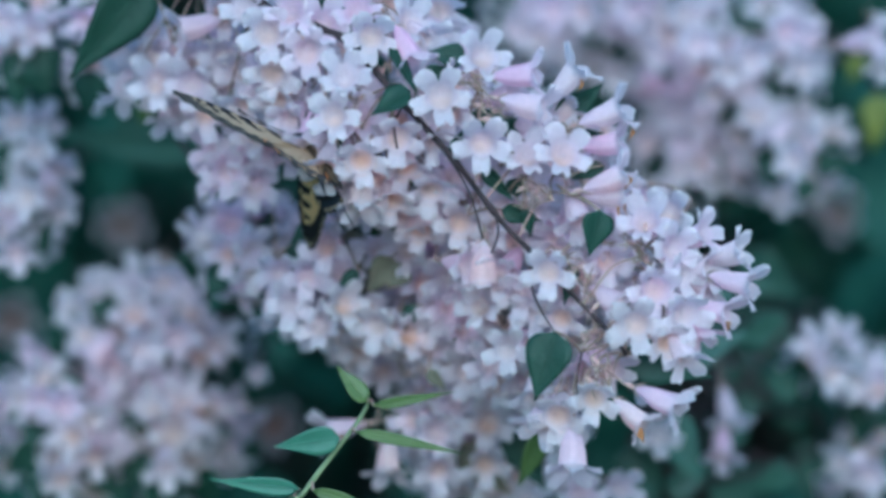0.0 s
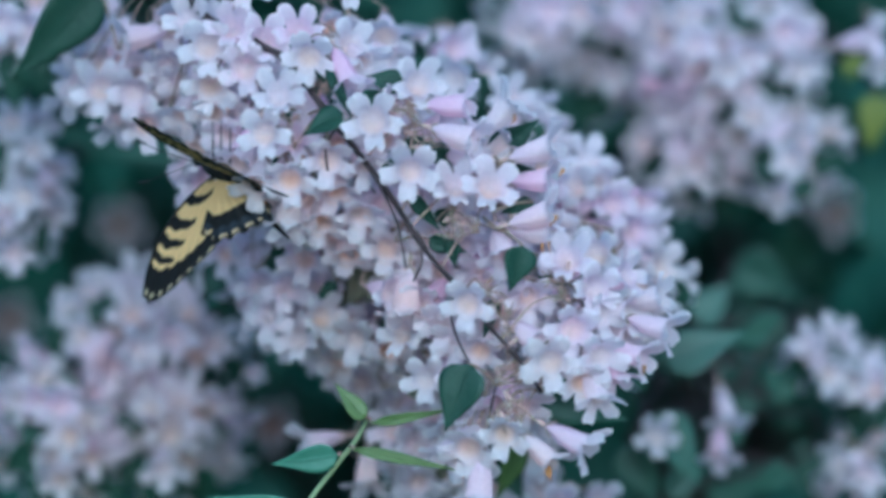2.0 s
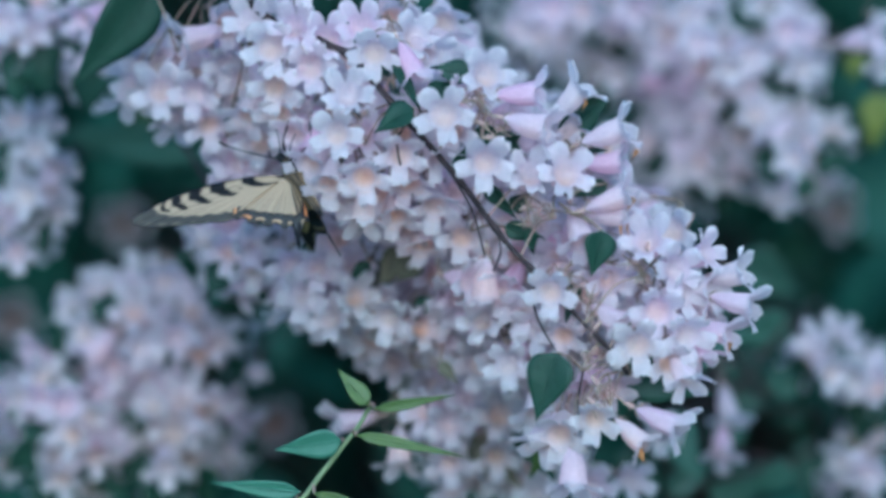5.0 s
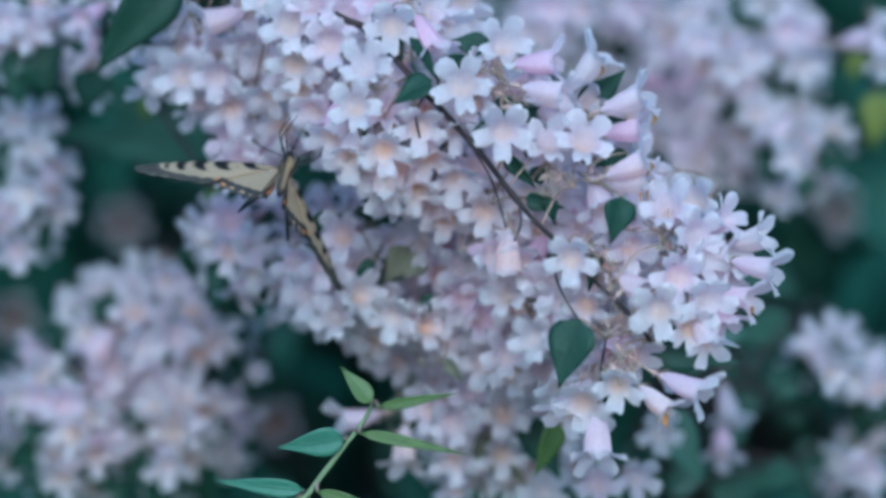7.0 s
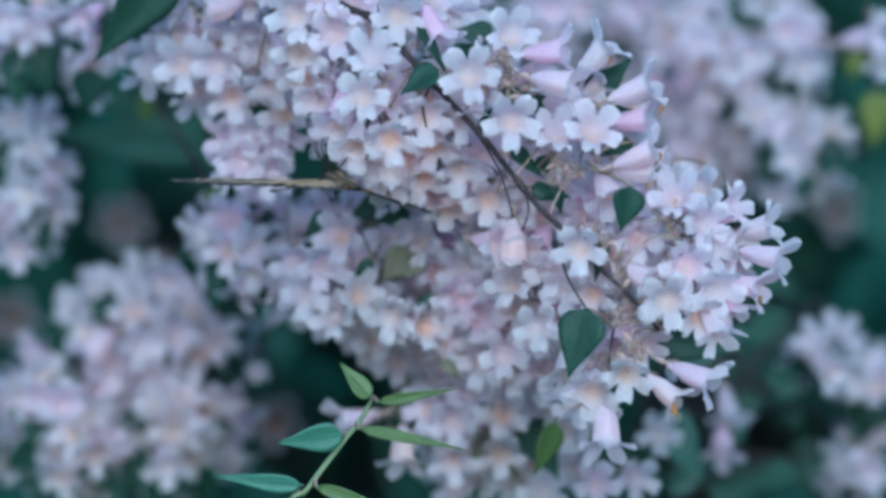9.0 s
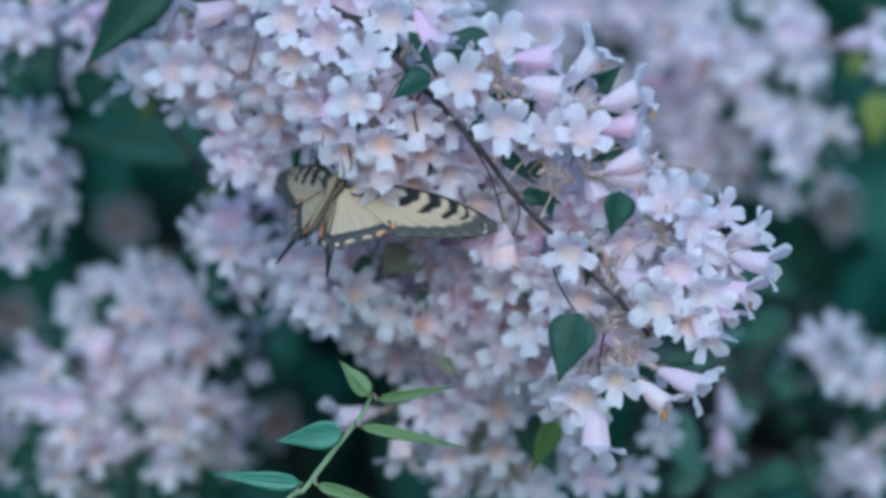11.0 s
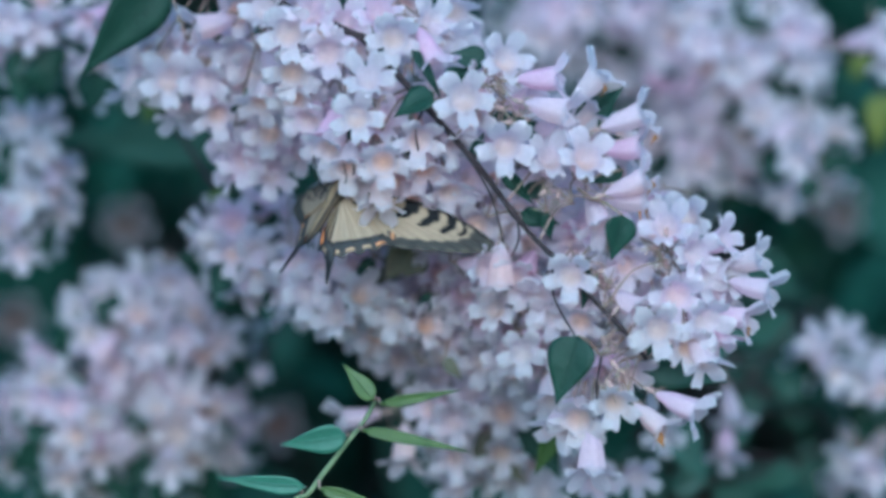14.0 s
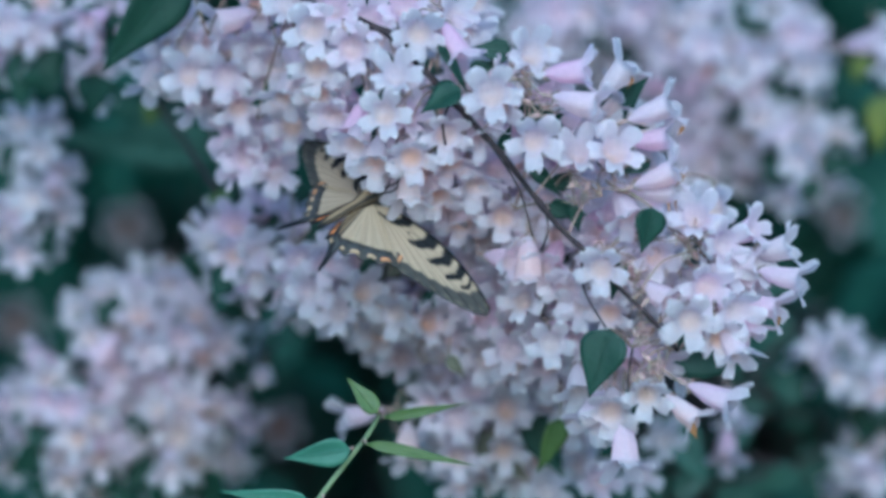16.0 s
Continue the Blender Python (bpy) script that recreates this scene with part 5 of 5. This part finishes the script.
def swallowtail():
    b = thing("butterfly", "yellow tiger-striped swallowtail butterfly hanging from the flowers", "butterfly", origin=(0, 0.025, 1.3))
    profile = [(1.30, 0.03), (1.25, 0.10), (1.10, 0.14), (0.95, 0.11), (0.85, 0.16), (0.60, 0.25), (0.30, 0.27), (0.0, 0.20), (-0.15, 0.14), (-0.4, 0.16), (-0.8, 0.155), (-1.15, 0.125), (-1.45, 0.08), (-1.6, 0.03)]
    verts, faces, tint, sides = [], [], [], 16
    for i, (y, r) in enumerate(profile):
        for j in range(sides):
            w = 2 * math.pi * j / sides
            verts.append(at(r * math.cos(w), r * 1.05 * math.sin(w) - 0.05, y))
            stripe = step(0.3, 0.6, math.sin(w)) + (1 - step(0.14, 0.30, abs(math.sin(w) + 0.15))) + (1 - step(0.10, 0.22, abs(math.sin(w) + 0.75)))
            tint.append(mixed(TAN, BLACK, stripe + (0.8 if y > 0.85 or y < -1.3 else 0)))
    for i in range(len(profile) - 1):
        for j in range(sides):
            q = (j + 1) % sides
            faces.append((i * sides + q, i * sides + j, (i + 1) * sides + j, (i + 1) * sides + q))
    piece("body", mesh_of("body", verts, faces, FUR, tint), b, label="furry black and cream striped body")
    wings = {}
    for side, word in ((1, "right"), (-1, "left")):
        wings[word, "fore"] = piece("forewing", wing_mesh("forewing", FORE_EDGE, Vector((0.10, 0.45)), fore_pattern, side, False), b, label="yellow forewing with black tiger bars")
        wings[word, "hind"] = piece("hindwing", wing_mesh("hindwing", HIND_EDGE, Vector((0.10, 0.36)), hind_pattern, side, True), b, label="tailed hindwing with orange spots on a dark rim")
        rod("antenna", [at(side * 0.06, 0.08, 1.2), at(side * 0.5, 0.5, 1.9), at(side * 0.85, 0.75, 2.4)], 0.00018, 0.00016, HORN, b, 5, 5)
        rod("antenna_club", [at(side * 0.84, 0.74, 2.38), at(side * 0.93, 0.80, 2.55), at(side * 0.98, 0.82, 2.66)], 0.0003, 0.0005, HORN, b, 6, 4)
        rod("eye", [at(side * 0.10, 0.0, 1.14), at(side * 0.16, 0.01, 1.15), at(side * 0.19, 0.01, 1.15)], 0.0009, 0.0003, HORN, b, 8, 3)
        for fy, out in ((0.75, 0.5), (0.45, 0.7), (0.15, 0.6)):
            rod("leg", [at(side * 0.15, -0.3, fy), at(side * out, -0.75, fy + 0.25), at(side * out * 0.9, -1.25, fy + 0.55)], 0.0003, 0.00012, HORN, b, 5, 4)
    rod("proboscis", [at(0, -0.1, 1.28), at(0, -0.35, 1.7), at(0, -0.5, 2.2)], 0.00025, 0.00012, HORN, b, 5, 5)
    return b, wings


spray = arching_spray()
lower = lower_spray()
sprig = green_sprig()
butterfly, wings = swallowtail()


def motions():
    walk(spray, [
        (0, pose(-0.00910, 0, 1.29444, -0.28, 0.76, -0.43)),
        (0.5, pose(-0.01418, 0, 1.29207, 0.17, 1.39, -0.57)),
        (1, pose(-0.01078, 0, 1.29101, 0.49, 1.43, -0.38)),
        (1.5, pose(-0.01295, 0, 1.28912, 0.38, 1.58, -0.62)),
        (2, pose(-0.03131, 0, 1.28773, -0.78, 4.68, -1.98)),
        (2.5, pose(-0.03855, 0, 1.28148, 0.88, 5.04, -4.66)),
        (3, pose(-0.04309, 0, 1.27856, 1.41, 5.34, -5.91)),
        (3.5, pose(-0.03241, 0, 1.28545, 1.03, 3.58, -5.58)),
        (4, pose(-0.02216, 0, 1.28446, 2.15, 2.65, -0.89)),
        (6.5, pose(0.00004, 0, 1.29729, -0.24, -0.41, -0.40)),
        (7, pose(-0.00221, 0, 1.29702, -0.43, 0.11, -1.94)),
        (7.5, pose(-0.00510, 0, 1.29582, -0.56, 0.38, -2.42)),
        (8, pose(-0.00122, 0, 1.29995, -0.93, -0.29, -1.78)),
        (8.5, pose(0.00029, 0, 1.29928, -0.27, 0.25, -0.08)),
        (9, pose(-0.00000, 0, 1.30000, -0.00, -0.00, 0.00)),
        (11.5, pose(-0.00323, 0, 1.29859, -1.07, 0.29, 0.35)),
        (12, pose(0.00002, 0, 1.29875, -1.57, 0.13, 1.71)),
        (12.5, pose(-0.00270, 0, 1.29725, -1.17, 0.73, 1.81)),
        (13, pose(-0.00131, 0, 1.29694, -0.87, 0.26, 2.27)),
        (13.5, pose(0.00104, 0, 1.29646, 0.44, 0.36, 2.14)),
        (14, pose(-0.00432, 0, 1.29365, 0.00, 1.43, 2.30)),
        (14.5, pose(-0.00064, 0, 1.29442, 0.71, 0.43, 2.53)),
        (15, pose(-0.00052, 0, 1.29279, 0.06, 1.20, 3.53)),
        (15.5, pose(-0.00038, 0, 1.29516, 1.41, 0.64, 3.00)),
        (16, pose(0.00407, 0, 1.29590, 1.44, 0.38, 3.68)),
    ])
    walk(lower, [
        (0, pose(-0.00462, 0, 1.29761)),
        (0.5, pose(-0.00462, 0, 1.29761)),
        (1, pose(-0.00496, 0, 1.29709)),
        (1.5, pose(-0.00479, 0, 1.29573)),
        (2, pose(-0.01026, 0, 1.29385)),
        (2.5, pose(-0.01402, 0, 1.29145)),
        (3, pose(-0.01197, 0, 1.29282)),
        (3.5, pose(-0.00650, 0, 1.29709)),
        (4, pose(-0.00376, 0, 1.29863)),
        (6.5, pose(0.00051, 0, 1.30017)),
        (7, pose(0.00034, 0, 1.30000)),
        (7.5, pose(0.00017, 0, 1.29966)),
        (8, pose(0.00068, 0, 1.30034)),
        (8.5, pose(0.00051, 0, 1.30068)),
        (9, pose(0.00000, 0, 1.30000)),
        (11.5, pose(-0.00085, 0, 1.30103)),
        (12, pose(-0.00103, 0, 1.30068)),
        (12.5, pose(-0.00137, 0, 1.30034)),
        (13, pose(-0.00137, 0, 1.30034)),
        (13.5, pose(-0.00068, 0, 1.30085)),
        (14, pose(-0.00068, 0, 1.30085)),
        (14.5, pose(-0.00137, 0, 1.30051)),
        (15, pose(-0.00154, 0, 1.30068)),
        (15.5, pose(-0.00154, 0, 1.30034)),
        (16, pose(-0.00017, 0, 1.30222)),
    ])
    walk(sprig, [
        (0, pose(-0.00118, 0, 1.29995)),
        (0.5, pose(-0.00010, 0, 1.29933)),
        (1, pose(-0.00022, 0, 1.29844)),
        (1.5, pose(-0.00029, 0, 1.29701)),
        (2, pose(-0.00086, 0, 1.29475)),
        (2.5, pose(-0.00261, 0, 1.29369)),
        (3, pose(-0.00274, 0, 1.29379)),
        (3.5, pose(-0.00230, 0, 1.29512)),
        (4, pose(-0.00199, 0, 1.29649)),
        (6.5, pose(0.00098, 0, 1.29989)),
        (7, pose(0.00008, 0, 1.29894)),
        (7.5, pose(0.00071, 0, 1.29914)),
        (8, pose(0.00057, 0, 1.30050)),
        (8.5, pose(0.00056, 0, 1.30056)),
        (9, pose(-0.00012, 0, 1.30019)),
        (11.5, pose(-0.00061, 0, 1.30105)),
        (12, pose(-0.00076, 0, 1.30051)),
        (12.5, pose(-0.00062, 0, 1.29968)),
        (13, pose(-0.00107, 0, 1.29958)),
        (13.5, pose(-0.00037, 0, 1.30020)),
        (14, pose(-0.00027, 0, 1.30027)),
        (14.5, pose(-0.00006, 0, 1.30000)),
        (15, pose(-0.00026, 0, 1.29996)),
        (15.5, pose(0.00007, 0, 1.29916)),
        (16, pose(0.00063, 0, 1.29692)),
    ])
    walk(butterfly, [
        (0, pose(-0.03776, 0.0080, 1.32769, 138.7, -29.8, -121.5)),
        (0.5, pose(-0.04479, 0.0080, 1.32380, 130.1, -31.6, -108.0)),
        (1, pose(-0.04603, 0.0080, 1.32555, 155.6, -32.9, -115.3)),
        (1.5, pose(-0.04896, 0.0080, 1.32615, 125.3, -50.2, -107.6)),
        (2, pose(-0.06241, 0.0080, 1.32248, 151.0, -39.1, -90.4)),
        (2.5, pose(-0.06997, 0.0080, 1.31928, 161.8, -42.2, -138.7)),
        (3, pose(-0.07125, 0.0080, 1.31667, 161.9, -40.5, -154.7)),
        (3.5, pose(-0.06759, 0.0080, 1.31511, 135.2, -27.2, -127.6)),
        (4, pose(-0.05796, 0.0080, 1.31515, 134.2, -29.8, -122.1)),
        (4.2, pose(-0.05182, 0.0080, 1.31663, 139.2, -28.7, -125.4)),
        (6.3, pose(-0.04037, 0.0080, 1.32110, 122.4, -2.5, -178.3)),
        (6.4, pose(-0.04293, 0.0080, 1.31938, 179.5, -24.2, 157.5)),
        (6.5, pose(-0.04464, 0.0080, 1.31824, -137.7, -21.3, 134.2)),
        (6.7, pose(-0.05465, 0.0080, 1.32391, 160.6, -35.2, 154.9)),
        (7, pose(-0.04704, 0.0080, 1.32241, 148.9, -29.7, -169.2)),
        (7.5, pose(-0.04888, 0.0080, 1.32004, 147.9, -30.9, -171.1)),
        (7.8, pose(-0.04748, 0.0080, 1.32189, 130.1, -29.8, -167.2)),
        (8, pose(-0.04296, 0.0080, 1.32190, 127.2, -17.1, -170.2)),
        (8.5, pose(-0.03702, 0.0080, 1.31958, 135.9, -17.9, -161.0)),
        (8.75, pose(-0.03503, 0.0080, 1.33417, 163.4, -27.8, -175.8)),
        (9, pose(-0.03044, 0.0080, 1.31981, 170.5, -8.8, -154.7)),
        (9.2, pose(-0.03699, 0.0080, 1.32013, 130.8, -33.1, 165.2)),
        (11.3, pose(-0.03135, 0.0080, 1.31567, 121.1, -8.8, 144.6)),
        (11.5, pose(-0.02878, 0.0080, 1.31683, 97.6, -4.9, 157.3)),
        (12, pose(-0.02925, 0.0080, 1.31753, 99.7, -4.3, 157.7)),
        (12.5, pose(-0.03135, 0.0080, 1.31267, 121.1, -8.8, 144.6)),
        (13, pose(-0.02940, 0.0080, 1.31076, 95.1, -11.3, 167.6)),
        (13.5, pose(-0.02486, 0.0080, 1.31541, 97.1, -2.3, 155.1)),
        (14, pose(-0.03389, 0.0080, 1.31446, 127.3, -11.3, 146.2)),
        (14.5, pose(-0.03279, 0.0080, 1.31310, 123.5, -31.5, 148.7)),
        (15, pose(-0.03006, 0.0080, 1.30940, 114.9, -38.6, 158.8)),
        (15.5, pose(-0.03188, 0.0080, 1.31544, 141.7, -34.8, 135.3)),
        (16, pose(-0.02623, 0.0080, 1.31492, 143.3, -38.3, 144.4)),
    ])
    right = [
        (0, pose(0, 0, 0, 0, -22.3, 0)),
        (0.5, pose(0, 0, 0, 0, -25.8, 0)),
        (1, pose(0, 0, 0, 0, -13.7, 0)),
        (1.5, pose(0, 0, 0, 0, -45.2, 0)),
        (2, pose(0, 0, 0, 0, -29.7, 0)),
        (2.5, pose(0, 0, 0, 0, -25.3, 0)),
        (3, pose(0, 0, 0, 0, -24.9, 0)),
        (3.5, pose(0, 0, 0, 0, -26.1, 0)),
        (4, pose(0, 0, 0, 0, -22.6, 0)),
        (4.2, pose(0, 0, 0, 0, -25.4, 0)),
        (6.3, pose(0, 0, 0, 0, -71.0, 0)),
        (6.4, pose(0, 0, 0, 0, -30.1, 0)),
        (6.5, pose(0, 0, 0, 0, -2.8, 0)),
        (6.7, pose(0, 0, 0, 0, -42.7, 0)),
        (7, pose(0, 0, 0, 0, -40.1, 0)),
        (7.5, pose(0, 0, 0, 0, -36.6, 0)),
        (7.8, pose(0, 0, 0, 0, -32.6, 0)),
        (8, pose(0, 0, 0, 0, -28.5, 0)),
        (8.5, pose(0, 0, 0, 0, -26.8, 0)),
        (8.75, pose(0, 0, 0, 0, -36.4, 0)),
        (9, pose(0, 0, 0, 0, -11.3, 0)),
        (9.2, pose(0, 0, 0, 0, -63.7, 0)),
        (11.3, pose(0, 0, 0, 0, -30.1, 0)),
        (11.5, pose(0, 0, 0, 0, -40.5, 0)),
        (12, pose(0, 0, 0, 0, -43.1, 0)),
        (12.5, pose(0, 0, 0, 0, -30.1, 0)),
        (13, pose(0, 0, 0, 0, -51.7, 0)),
        (13.5, pose(0, 0, 0, 0, -43.2, 0)),
        (14, pose(0, 0, 0, 0, -40.0, 0)),
        (14.5, pose(0, 0, 0, 0, -35.1, 0)),
        (15, pose(0, 0, 0, 0, -33.1, 0)),
        (15.5, pose(0, 0, 0, 0, -28.9, 0)),
        (16, pose(0, 0, 0, 0, -27.2, 0)),
    ]
    left = [
        (0, pose(0, 0, 0, 0, 25.5, 0)),
        (0.5, pose(0, 0, 0, 0, 27.4, 0)),
        (1, pose(0, 0, 0, 0, 24.9, 0)),
        (1.5, pose(0, 0, 0, 0, 47.0, 0)),
        (2, pose(0, 0, 0, 0, 32.0, 0)),
        (2.5, pose(0, 0, 0, 0, 31.7, 0)),
        (3, pose(0, 0, 0, 0, 36.5, 0)),
        (3.5, pose(0, 0, 0, 0, 29.3, 0)),
        (4, pose(0, 0, 0, 0, 28.1, 0)),
        (4.2, pose(0, 0, 0, 0, 28.1, 0)),
        (6.3, pose(0, 0, 0, 0, 69.8, 0)),
        (6.4, pose(0, 0, 0, 0, 27.3, 0)),
        (6.5, pose(0, 0, 0, 0, -1.1, 0)),
        (6.7, pose(0, 0, 0, 0, 40.1, 0)),
        (7, pose(0, 0, 0, 0, 41.2, 0)),
        (7.5, pose(0, 0, 0, 0, 36.3, 0)),
        (7.8, pose(0, 0, 0, 0, 36.5, 0)),
        (8, pose(0, 0, 0, 0, 28.9, 0)),
        (8.5, pose(0, 0, 0, 0, 29.8, 0)),
        (8.75, pose(0, 0, 0, 0, 39.9, 0)),
        (9, pose(0, 0, 0, 0, 7.7, 0)),
        (9.2, pose(0, 0, 0, 0, 62.3, 0)),
        (11.3, pose(0, 0, 0, 0, 29.1, 0)),
        (11.5, pose(0, 0, 0, 0, 41.3, 0)),
        (12, pose(0, 0, 0, 0, 40.7, 0)),
        (12.5, pose(0, 0, 0, 0, 29.1, 0)),
        (13, pose(0, 0, 0, 0, 53.0, 0)),
        (13.5, pose(0, 0, 0, 0, 43.4, 0)),
        (14, pose(0, 0, 0, 0, 39.2, 0)),
        (14.5, pose(0, 0, 0, 0, 35.4, 0)),
        (15, pose(0, 0, 0, 0, 33.8, 0)),
        (15.5, pose(0, 0, 0, 0, 28.4, 0)),
        (16, pose(0, 0, 0, 0, 26.0, 0)),
    ]
    for pair in ("fore", "hind"):
        walk(wings["right", pair], right)
        walk(wings["left", pair], left)


motions()
